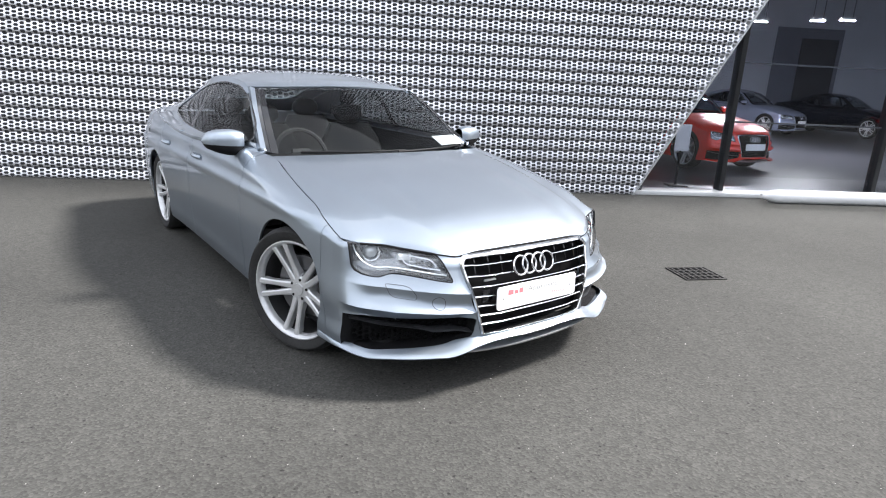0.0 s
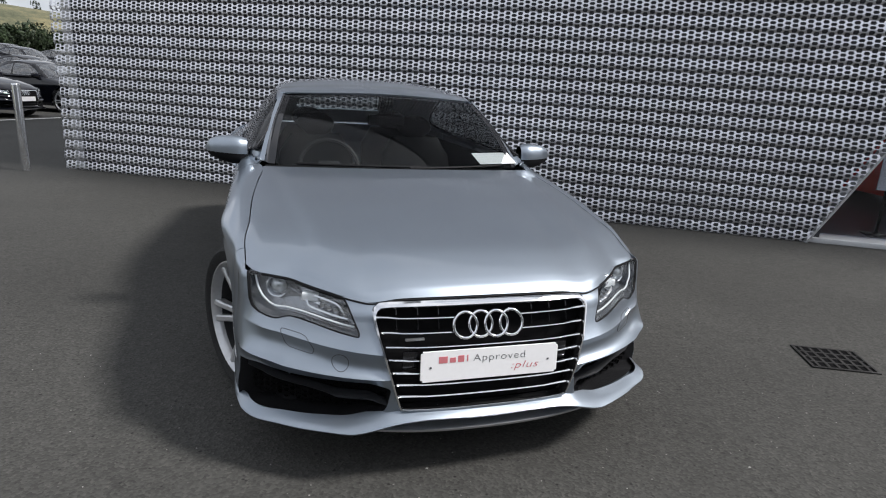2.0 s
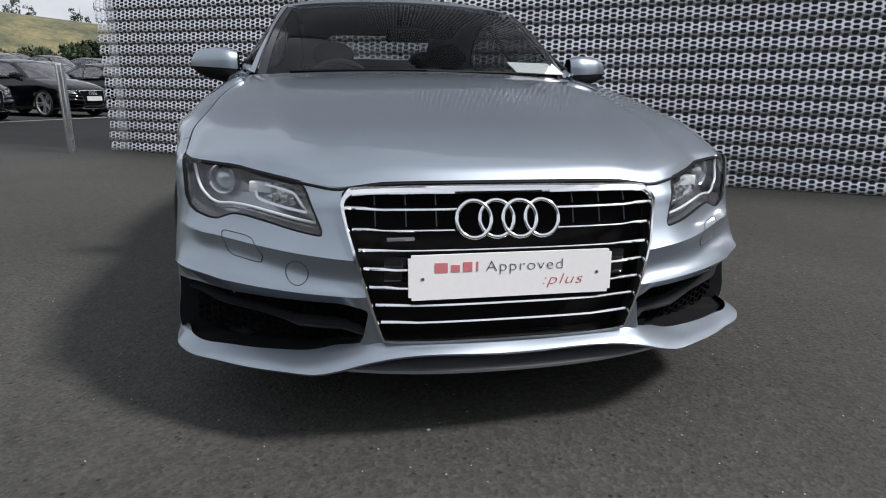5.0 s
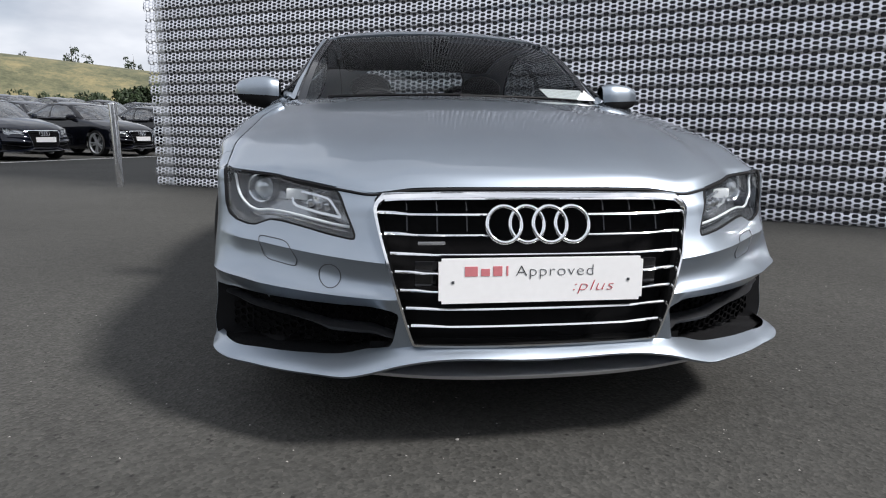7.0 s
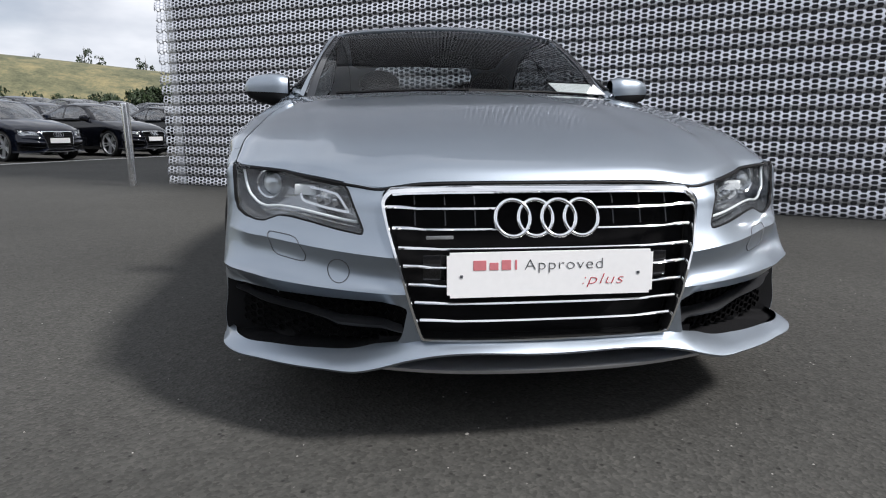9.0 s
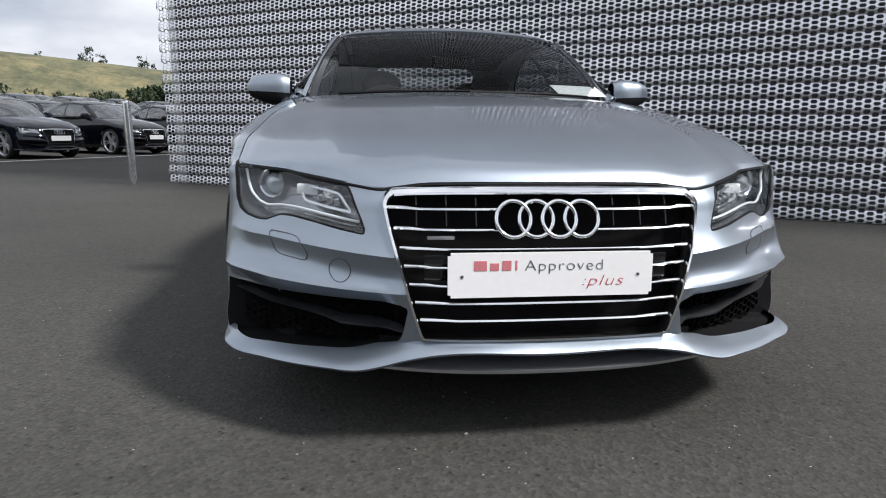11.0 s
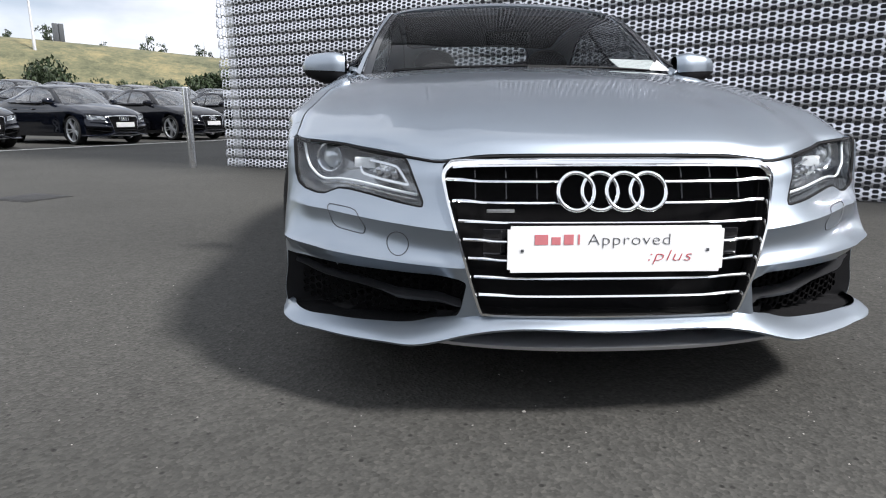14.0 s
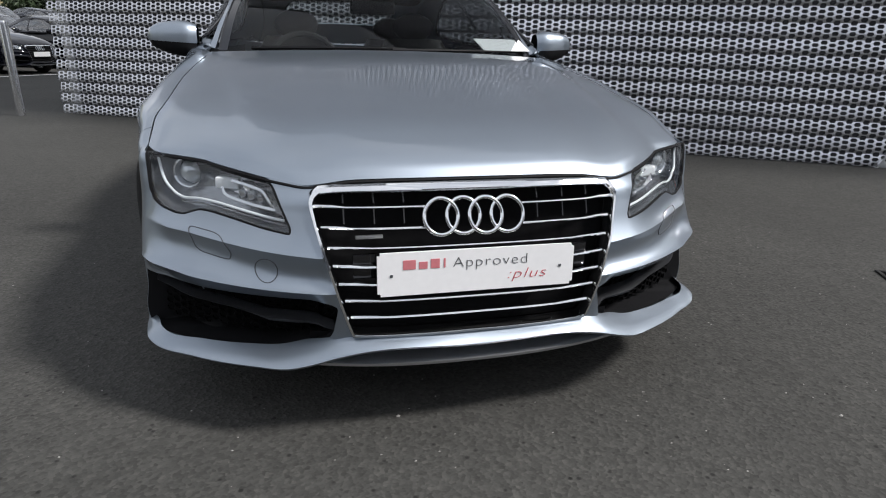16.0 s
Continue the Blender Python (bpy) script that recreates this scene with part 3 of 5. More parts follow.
GRILLE_OUT = smooth_poly([(-0.378, 0.672), (0.378, 0.672), (0.412, 0.652), (0.420, 0.620), (0.330, 0.300), (0.312, 0.286), (-0.312, 0.286), (-0.330, 0.300), (-0.420, 0.620), (-0.412, 0.652)], 2)
LAMP_POLY = smooth_poly([(0.503, 0.671), (0.60, 0.71), (0.76, 0.80), (0.829, 0.80), (0.824, 0.66), (0.822, 0.612), (0.813, 0.588), (0.790, 0.571), (0.752, 0.563), (0.730, 0.563), (0.706, 0.573), (0.685, 0.581), (0.652, 0.581), (0.592, 0.573), (0.52, 0.560), (0.455, 0.550)], 2, 0.12)
INTAKE_POLY = smooth_poly([(0.352, 0.382), (0.55, 0.385), (0.70, 0.386), (0.82, 0.383), (0.92, 0.380), (0.92, 0.215), (0.76, 0.212), (0.60, 0.210), (0.50, 0.215), (0.42, 0.232), (0.37, 0.295)], 2, 0.12)
LIP_TOP = curve_fn([(0, 0.288), (0.31, 0.288), (0.36, 0.284), (0.42, 0.265), (0.50, 0.241), (0.60, 0.232), (0.70, 0.226), (0.80, 0.224), (0.857, 0.228), (0.88, 0.222), (0.93, 0.214)])
LIP_LOW = curve_fn([(0, 0.262), (0.30, 0.262), (0.36, 0.250), (0.42, 0.232), (0.472, 0.219), (0.55, 0.215), (0.63, 0.211), (0.72, 0.209), (0.80, 0.210), (0.86, 0.212), (0.89, 0.198), (0.93, 0.190)])
LIP_OUT = curve_fn([(0, -0.030), (0.30, -0.036), (0.472, -0.041), (0.60, -0.026), (0.75, -0.012), (0.85, -0.003), (0.93, 0.0)])
WHEEL_Y, WHEEL_Z, AXLE = 0.91, 0.337, 2.914


def arch_dist(P, r=0.372):
    front = ease(WHEEL_Y - P[..., 1], 0.0, 0.2) * ease(WHEEL_Z + 0.14 - P[..., 2], 0.0, 0.20)
    d1 = np.hypot(P[..., 1] - WHEEL_Y, P[..., 2] - WHEEL_Z) - r + 0.042 * front
    d2 = np.hypot(P[..., 1] - WHEEL_Y - AXLE, P[..., 2] - WHEEL_Z) - r
    return np.minimum(d1, d2)


def flank_keep(P):
    """The wheel arches, and the strip under which the lip runs on."""
    return np.minimum(arch_dist(P), np.where(P[..., 1] < 0.75, P[..., 2] - 0.208, 1.0))


def lamp_dist(P):
    x, y, z = np.abs(P[..., 0]), P[..., 1], P[..., 2]
    return np.maximum(poly_dist(x, z, LAMP_POLY), y - 0.52)


def intake_dist(P):
    x, y, z = np.abs(P[..., 0]), P[..., 1], P[..., 2]
    return np.maximum(np.maximum(poly_dist(x, z, INTAKE_POLY), y - 0.378), LIP_TOP(x) - 0.004 - z)


def bumper_keep(P):
    x, y, z = np.abs(P[..., 0]), P[..., 1], P[..., 2]
    lamp = lamp_dist(P)
    intake = np.maximum(poly_dist(x, z, INTAKE_POLY), y - 0.378)
    brow = np.maximum(x - 0.400, 0.666 + 0.016 * ease(x, 0.30, 0.40) - z)
    foot = np.maximum(z - LIP_TOP(x) + 0.020 * (1 - ease(x, 0.26, 0.34)), y - 0.60)
    d = np.minimum(np.minimum(poly_dist(x, z, GRILLE_OUT), lamp), np.minimum(intake, brow))
    d = np.minimum(d, np.minimum(foot, z - 0.204))
    return np.minimum(d, arch_dist(P))


def coons(f, r, left, right, bulge=None):
    """A patch between a front edge f(u), a rear edge r(u) and side edges left(v), right(v); u, v in 0..1."""
    def fn(U, V):
        u, v = U[..., None], V[..., None]
        p = (1 - v) * f(U) + v * r(U) + (1 - u) * left(V) + u * right(V)
        z, o = np.zeros_like(U), np.ones_like(U)
        p = p - ((1 - u) * (1 - v) * f(z) + u * (1 - v) * f(o) + (1 - u) * v * r(z) + u * v * r(o))
        return p + bulge(U, V) if bulge else p
    return fn


def mirror_x(fn):
    return lambda t: fn(t) * np.array([-1.0, 1.0, 1.0])


HOOD_Y = np.array([0.385, 0.46, 0.56, 0.70, 0.85, 1.0, 1.2, 1.35, 1.49])
HOOD_EDGE = np.array([shell(at_y(q), 1.0) for q in HOOD_Y])
HOOD_SIDE = curve_fn(np.column_stack([(HOOD_Y - HOOD_Y[0]) / (HOOD_Y[-1] - HOOD_Y[0]), HOOD_EDGE - np.array([0.0014, 0.0, -0.0005])]))
HOOD_A, HOOD_B = HOOD_SIDE(np.array(0.0)), HOOD_SIDE(np.array(1.0))


NOSE_TOP = shell(np.linspace(0, at_y(HOOD_Y[0]), 500), 1.0)
NOSE_TOP = NOSE_TOP[np.r_[0:372, 462:500]]   # one straight run over the lamp corner


def hood_front(u):
    x = (2 * u - 1) * HOOD_A[0]
    a = np.abs(x)
    near = ease(a, 0.80, HOOD_A[0])
    y = np.interp(a, NOSE_TOP[:, 0], NOSE_TOP[:, 1]) + 0.003
    z = np.interp(a, NOSE_TOP[:, 0], NOSE_TOP[:, 2]) + 0.002
    return np.stack([x, (1 - near) * y + near * HOOD_A[1], (1 - near) * z + near * HOOD_A[2]], -1)


def hood_rear(u):
    k = 2 * u - 1
    return np.stack([k * HOOD_B[0], HOOD_B[1] - 0.205 * (1 - k * k), HOOD_B[2] + 0.022 * (1 - k * k)], -1)


hood_flat = coons(hood_front, hood_rear, mirror_x(HOOD_SIDE), HOOD_SIDE)
HOOD_MID = curve_fn([(0.0, 0.679), (0.018, 0.701), (0.045, 0.720), (0.085, 0.741), (0.145, 0.766), (0.225, 0.794), (0.36, 0.830), (0.56, 0.874), (0.80, 0.914), (1.0, 0.944), (1.20, 0.970)])
HOOD_V = np.linspace(0, 1, 200) ** 1.6
HOOD_LINE = hood_flat(np.full(200, 0.5), HOOD_V)
HOOD_RISE = HOOD_MID((HOOD_LINE[:, 1] - HOOD_LINE[0, 1]) * 1.2 / (HOOD_LINE[-1, 1] - HOOD_LINE[0, 1])) - HOOD_LINE[:, 2]
HOOD_RISE = HOOD_RISE - HOOD_RISE[0] * (1 - HOOD_V) - HOOD_RISE[-1] * HOOD_V


def hood_bulge(U, V):
    """The arch over the centre line, and a crease each side that runs from the lamps to the screen."""
    k = 2 * U - 1
    b = np.interp(V, HOOD_V, HOOD_RISE) * (1 - k**4)
    dome = 0.006 * (1 - ease(np.abs(k) - (0.65 + 0.28 * V), -0.030, 0.015)) * ease(V, 0.04, 0.2) * (1 - ease(V, 0.75, 1.0))
    return np.stack([0 * b, 0 * b, b + dome], -1)


hood_fn = coons(hood_front, hood_rear, mirror_x(HOOD_SIDE), HOOD_SIDE, hood_bulge)
RAIL_Y = curve_fn([(1.50, 0.83, 0.90), (1.68, 0.778, 0.965), (1.84, 0.738, 1.065), (2.0, 0.700, 1.160), (2.13, 0.664, 1.245), (2.25, 0.634, 1.318), (2.45, 0.622, 1.350), (2.8, 0.612, 1.372),
                   (3.2, 0.600, 1.348), (3.6, 0.590, 1.250), (4.0, 0.595, 1.145), (4.4, 0.63, 1.050), (4.72, 0.66, 0.985)])


def rail(y):
    p = RAIL_Y(y)
    return np.stack([p[..., 0], np.asarray(y, float) * np.ones_like(p[..., 0]), p[..., 1]], -1)


def ws_low(u):
    k = 2 * u - 1
    return np.stack([k * 0.728, 1.585 - 0.27 * (1 - k * k), 0.952 + 0.008 * (1 - k * k)], -1)


def ws_top(u):
    k = 2 * u - 1
    return np.stack([k * 0.606, 2.112 - 0.08 * (1 - k * k), 1.302 + 0.033 * (1 - k * k)], -1)


def ws_side(v):
    return (1 - v)[..., None] * ws_low(np.ones_like(v)) + v[..., None] * ws_top(np.ones_like(v)) + (0.030 * np.sin(math.pi * v))[..., None] * np.array([0.4, -0.3, 0.6])


def straight_bulge(h):
    def fn(U, V):
        k = 2 * U - 1
        b = h * np.sin(math.pi * V) * (1 - k**4)
        return np.stack([0 * b, 0 * b, b], -1)
    return fn


def belt(y):
    y = np.asarray(y, float)
    i = OUTLINE[:, 0] > 0.6
    return shell(np.interp(y, OUTLINE[i, 1], ARC[i]), np.ones_like(y))


WINDOW_POLY = smooth_poly([(1.70, 0.992), (1.86, 1.115), (2.07, 1.236), (2.31, 1.312), (2.7, 1.334), (3.13, 1.284), (3.42, 1.185), (3.62, 1.105), (3.67, 1.072), (3.50, 1.040), (3.0, 1.008), (2.4, 0.990)], 2, 0.16)


def side_rows(y):
    """Belt, inner edge of the shoulder and roof rail at y along the flank."""
    y = np.asarray(y, float)
    b, r = belt(y), rail(np.clip(1.68 + (y - 1.62), 1.68, 4.72))
    step = 0.018 + 0.075 * ease(y, 1.6, 2.3) - 0.03 * ease(y, 4.0, 4.7)
    return b, b + np.stack([-step, 0 * y, 0.016 + 0 * y], -1), r


SHOULDER = 0.15


def side_patch(U, V):
    """Between belt and roof rail with a shoulder at the belt; U is y at the belt."""
    b, c, r = side_rows(U)
    low, k = np.clip(V / SHOULDER, 0, 1)[..., None], np.clip((V - SHOULDER) / (1 - SHOULDER), 0, 1)
    out = (0.022 * np.sin(math.pi * k))[..., None] * np.array([1.0, 0.0, 0.35])
    return np.where(V[..., None] < SHOULDER, b + (c - b) * low, c + (r - c) * k[..., None] + out)


def strip(points_a, points_b, name, n=3):
    """A narrow surface between two rows of points."""
    a, b = np.asarray(points_a), np.asarray(points_b)
    verts = [tuple(p) for i in range(n) for p in (a + (b - a) * i / (n - 1))]
    m = len(a)
    faces = [(i * m + j, i * m + j + 1, (i + 1) * m + j + 1, (i + 1) * m + j) for i in range(n - 1) for j in range(m - 1)]
    return mesh_of(name, verts, faces)


def on_face(poly, lift=0.0):
    poly = np.asarray(poly)
    return np.column_stack([poly[:, 0], face_y(poly[:, 0], poly[:, 1]) - lift, poly[:, 1]])


def shrink(poly, d):
    """Moves a closed outline inward by d."""
    p = np.asarray(poly)
    t = np.roll(p, -1, 0) - np.roll(p, 1, 0)
    t /= np.linalg.norm(t, axis=1, keepdims=True)
    n = np.column_stack([-t[:, 1], t[:, 0]])
    area = np.sum(p[:, 0] * np.roll(p[:, 1], -1) - np.roll(p[:, 0], -1) * p[:, 1])
    return p + n * np.reshape(d, (-1, 1)) * (1 if area > 0 else -1)


def ring_band(name, loops, closed=True):
    """Joins loops of equal length into a band."""
    m = len(loops[0])
    verts = [tuple(p) for l in loops for p in l]
    faces = []
    for i in range(len(loops) - 1):
        for j in range(m if closed else m - 1):
            k = (j + 1) % m
            faces.append((i * m + j, i * m + k, (i + 1) * m + k, (i + 1) * m + j))
    return mesh_of(name, verts, faces, 30.0)


def both(name, me, mat, parent, label=""):
    """A part and its mirror image on the other flank."""
    return put(name, flipped(me), mat, parent, label), put(name, me, mat, parent, label)


# ---- wheels ----
def wheel_meshes(seg, fine):
    tyre = lathe_mesh("tyre", [(0.262, -0.105), (0.285, -0.122), (0.315, -0.125), (0.330, -0.108), (0.337, -0.085), (0.337, 0.085), (0.330, 0.108), (0.31, 0.122), (0.262, 0.11)], seg)
    rim = lathe_mesh("rim", [(0.270, -0.106), (0.268, -0.116), (0.262, -0.117), (0.250, -0.104), (0.245, -0.088), (0.243, -0.074)], seg)
    barrel = lathe_mesh("barrel", [(0.2435, -0.076), (0.236, 0.09), (0.262, 0.10), (0.262, -0.10)], seg)
    disc = lathe_mesh("brake_disc", [(0.0, -0.010), (0.09, -0.012), (0.095, -0.030), (0.175, -0.030), (0.178, -0.012), (0.06, 0.0), (0.0, 0.0)], seg)
    hub = lathe_mesh("hub", [(0.0, -0.084), (0.030, -0.084), (0.034, -0.078), (0.050, -0.078), (0.072, -0.070), (0.080, -0.05), (0.080, 0.0)], seg)
    bm = bmesh.new()
    for off in (-0.026, 0.026):
        secs = []
        for r, w, front, back, sp in ((0.045, 0.020, -0.076, -0.02, 0.62), (0.12, 0.0150, -0.084, -0.045, 0.92), (0.19, 0.0145, -0.096, -0.055, 1.22), (0.251, 0.017, -0.106, -0.06, 1.55)):
            c = off * sp
            secs.append([bm.verts.new(p) for p in ((front + 0.006, c - w, r), (front, c - w * 0.55, r), (front, c + w * 0.55, r), (front + 0.006, c + w, r), (back, c + w * 0.9, r), (back, c - w * 0.9, r))])
        for s0, s1 in zip(secs, secs[1:]):
            for i in range(6):
                j = (i + 1) % 6
                bm.faces.new((s0[i], s0[j], s1[j], s1[i]))
    bmesh.ops.recalc_face_normals(bm, faces=bm.faces[:])
    spoke = bpy.data.meshes.new("spoke")
    bm.to_mesh(spoke)
    bm.free()
    bolt = lathe_mesh("bolt", [(0.0, -0.0795), (0.008, -0.0795), (0.009, -0.074), (0.009, -0.06)], 8)
    return tyre, rim, barrel, disc, hub, spoke, bolt


def add_wheel(parent, x, y, yaw, meshes, fine, well=True):
    tyre, rim, barrel, disc, hub, spoke, bolt = meshes
    turn = pose(x, y, WHEEL_Z, 0, 0, yaw + (180 if x > 0 else 0))
    w = put("wheel", tyre, RUBBER, parent, "low-profile black tyre on a silver alloy rim", turn)
    put("rim", rim, ALLOY, w, "silver alloy rim")
    put("barrel", barrel, BARREL, w)
    put("brake_disc", disc, DISC_STEEL, w)
    put("hub", hub, ALLOY, w)
    for i in range(5):
        put("spoke", spoke, ALLOY, w, at=pose(0, 0, 0, 36 + 72 * i + 10))
        if fine:
            put("bolt", bolt, BLACK_GLOSS, w, at=pose(0, 0, 0, 72 * i + 10) @ pose(0, 0, 0.052))
    return w


# ---- the whole car ----
def build_car(name, body, label, fine, steer=0.0, plate_text=False, height=1.0):
    car = tagged(new(name), label, "car")
    step = 0.0075 if fine else 0.03
    rows = 116 if fine else 30
    vs = np.concatenate([np.linspace(0, V_LEDGE, int(rows * 0.46)), np.linspace(V_LEDGE, V_FOLD, int(rows * 0.18))[1:], np.linspace(V_FOLD, 1, int(rows * 0.38))[1:]])
    a0 = at_y(0.50)
    n = int(2 * a0 / step)
    put("front_bumper", sheet("front_bumper", shell, np.linspace(-a0, a0, n), vs, bumper_keep, 0.006), body, car)

    def flank(pname, y0, y1):
        m = max(6, int((y1 - y0) / (step * 1.3)))
        me = sheet(pname, shell, np.linspace(at_y(y0), at_y(y1), m), vs, flank_keep, 0.012)
        return both(pname, me, body, car)

    flank("front_fender", 0.503, 1.560)
    flank("front_door", 1.565, 2.745)
    flank("rear_door", 2.750, 3.640)
    flank("rear_quarter_panel", 3.645, 4.36)
    put("rear_bumper", sheet("rear_bumper", shell, np.linspace(at_y(4.365), 2 * GIRTH - at_y(4.365), 60 if fine else 24), vs, arch_dist, 0.012), body, car)
    # bonnet
    m = 72 if fine else 20
    put("bonnet", sheet("bonnet", hood_fn, np.linspace(0.002, 0.998, m), np.linspace(0, 1, m) ** 1.6, None, 0.014), body, car, "smooth metallic bonnet with a shallow raised centre")
    # black rod stands in for the shade in the gap under the bonnet's front edge
    gap = hood_front(np.linspace(0.035, 0.965, 90 if fine else 24)) + np.array([0.0, -0.001, -0.006])
    put("bonnet_seal", tube_mesh("bonnet_seal", gap, 0.0042, 6), BLACK_PLASTIC, car)
    # dark gap under the shut lines, the arches and the floor
    base = sheet("underbody", lambda U, V: np.stack([(2 * U - 1) * (0.84 - 0.48 * (1 - ease(V, 0, 0.16)) - 0.12 * (ease(V, 0.88, 1))), 0.09 + 4.77 * V, 0.185 + 0 * U], -1), np.linspace(0, 1, 10), np.linspace(0, 1, 30), flip=True)
    put("underbody", base, BLACK_PLASTIC, car)
    for wy in (WHEEL_Y, WHEEL_Y + AXLE):
        liner = sheet("wheel_arch_liner", lambda U, V: np.stack([0.50 + 0.34 * V, wy + 0.382 * np.cos(math.pi * U), WHEEL_Z + 0.382 * np.sin(math.pi * U)], -1), np.linspace(-0.12, 1.12, 24), np.linspace(0, 1, 3))
        both("wheel_arch_liner", liner, BLACK_PLASTIC, car)
        cap = sheet("wheel_arch_wall", lambda U, V: np.stack([0.50 + 0 * U, wy + 0.382 * V * np.cos(math.pi * U), WHEEL_Z + 0.382 * V * np.sin(math.pi * U)], -1), np.linspace(-0.12, 1.12, 20), np.linspace(0, 1, 3))
        both("wheel_arch_wall", cap, BLACK_PLASTIC, car)
    # glasshouse
    g = 30 if fine else 10
    put("windscreen", sheet("windscreen", coons(ws_low, ws_top, mirror_x(ws_side), ws_side, straight_bulge(0.006)), np.linspace(0, 1, g), np.linspace(0, 1, g)), CAR_GLASS if fine else LOT_GLASS, car, "tinted windscreen")
    wsb = coons(ws_low, ws_top, mirror_x(ws_side), ws_side, straight_bulge(0.006))
    edge = sheet("windscreen_seal", wsb, np.linspace(0, 1, g), np.linspace(0.955, 1.0, 3))
    for v in edge.vertices:
        v.co.z -= 0.003
    put("windscreen_seal", edge, BLACK_GLOSS, car)
    if fine:
        for u0, u1 in ((0.10, 0.54), (0.50, 0.92)):
            u = np.linspace(u0, u1, 14)
            blade = wsb(u, 0.008 + 0.016 * (u - u0) / (u1 - u0)) + np.array([0.0, -0.006, 0.010])
            put("wiper", tube_mesh("wiper", blade, np.linspace(0.011, 0.006, 14), 6, 0.8), BLACK_PLASTIC, car, "black wiper lying at the foot of the windscreen")
    border = sheet("windscreen_border", lambda U, V: wsb(U, V) + np.array([0, -0.0015, 0.002]), np.linspace(0.975, 1.0, 3), np.linspace(0, 1, g))
    both("windscreen_border", border, BLACK_GLOSS, car)
    t = np.linspace(0, 1, 16)
    glass_edge, pillar_out = ws_side(t), rail(1.68 + 0.57 * t)
    pillar_in = 0.70 * glass_edge + 0.30 * pillar_out + np.array([0.004, 0.0, 0.006])
    both("windscreen_rubber", ring_band("windscreen_rubber", [glass_edge + np.array([-0.004, 0.0, 0.003]), glass_edge + np.array([0.004, 0.0, 0.007]), pillar_in + np.array([0.001, 0.0, -0.002])], False), BLACK_GLOSS, car)
    mid = (pillar_in + pillar_out) / 2 + np.array([0.010, -0.006, 0.006])
    both("windscreen_pillar", ring_band("windscreen_pillar", [pillar_in, mid, pillar_out], False), body, car)

    def roof_front(u):
        p = ws_top(u)
        k = 2 * u - 1
        return np.stack([k * 0.634, p[..., 1] + 0.004 + 0.134 * k**8, p[..., 2] + 0.006 + 0.010 * k**4], -1)

    def roof_back(u):
        k = 2 * u - 1
        e = rail(3.25)
        return np.stack([k * e[0], 3.25 + 0.06 * (1 - k * k), e[2] + 0.040 * (1 - k * k)], -1)

    def roof_side(v):
        return rail(2.25 + 1.0 * v)
    put("roof", sheet("roof", coons(roof_front, roof_back, mirror_x(roof_side), roof_side, straight_bulge(0.026)), np.linspace(0, 1, g), np.linspace(0, 1, g), None, 0.01), body, car)

    def tail_back(u):
        k = 2 * u - 1
        e = rail(4.70)
        return np.stack([k * e[0], 4.70 + 0.12 * (1 - k * k), e[2] + 0.01 * (1 - k * k)], -1)

    def tail_side(v):
        return rail(3.25 + 1.45 * v)
    tail = coons(roof_back, tail_back, mirror_x(tail_side), tail_side, straight_bulge(0.02))
    rear_poly = smooth_poly([(-0.40, 3.52), (0.40, 3.52), (0.44, 4.22), (-0.44, 4.22)], 2)
    put("tailgate", sheet("tailgate", tail, np.linspace(0, 1, 2 * g), np.linspace(0, 1, 2 * g), lambda P: poly_dist(P[..., 0], P[..., 1], rear_poly), 0.01), body, car)
    put("rear_window", sheet("rear_window", lambda U, V: tail(U, V) - np.array([0, 0, 0.006]), np.linspace(0, 1, 2 * g), np.linspace(0, 1, 2 * g), lambda P: 0.01 - poly_dist(P[..., 0], P[..., 1], rear_poly)), CAR_GLASS, car)
    y_grid, v_grid = np.linspace(1.58, 4.70, 110 if fine else 40), np.linspace(0, 1, 21)
    frame_me = sheet("side_window_frame", side_patch, y_grid, v_grid, lambda P: poly_dist(P[..., 1], P[..., 2], WINDOW_POLY), 0.010)
    both("side_window_frame", frame_me, body, car)
    win = sheet("side_window", lambda U, V: side_patch(U, V) - np.array([0.007, 0, 0]), y_grid, v_grid, lambda P: 0.012 - poly_dist(P[..., 1], P[..., 2], WINDOW_POLY))
    both("side_window", win, PRIVACY_GLASS if fine else LOT_GLASS, car, "dark tinted side glass")
    loop = np.asarray(WINDOW_POLY)

    def side_x(y, z):
        _, c, r = side_rows(y)
        k = np.clip((z - c[..., 2]) / np.maximum(r[..., 2] - c[..., 2], 0.02), 0, 1)
        return c[..., 0] + (r[..., 0] - c[..., 0]) * k + 0.022 * np.sin(math.pi * k)
    trim_pts = np.column_stack([side_x(loop[:, 0], loop[:, 1]), loop[:, 0], loop[:, 1]])
    both("window_trim", tube_mesh("window_trim", trim_pts, 0.008, 6, closed=True), BLACK_GLOSS, car)
    bz = np.linspace(0.99, 1.342, 10)
    by = 2.80 + (bz - 0.99) * 0.12
    bx = side_x(by, bz)
    both("centre_pillar", ring_band("centre_pillar", [np.column_stack([bx - 0.002, by - 0.04, bz]), np.column_stack([bx + 0.001, by, bz]), np.column_stack([bx - 0.002, by + 0.04, bz])], False), BLACK_GLOSS, car)
    # door handles and mirrors
    for hy in (2.56, 3.44):
        hz = np.array([0.818, 0.822, 0.824, 0.822, 0.818])
        yy = np.linspace(hy - 0.10, hy + 0.10, 5)
        hx = np.array([float(skin(at_y(q), zz)[0]) for q, zz in zip(yy, hz)]) + np.array([0, 0.022, 0.028, 0.022, 0])
        both("door_handle", tube_mesh("door_handle", np.column_stack([hx, yy, hz]), 0.013, 6, 1.2), body, car)
    add_mirrors(car, body, fine)
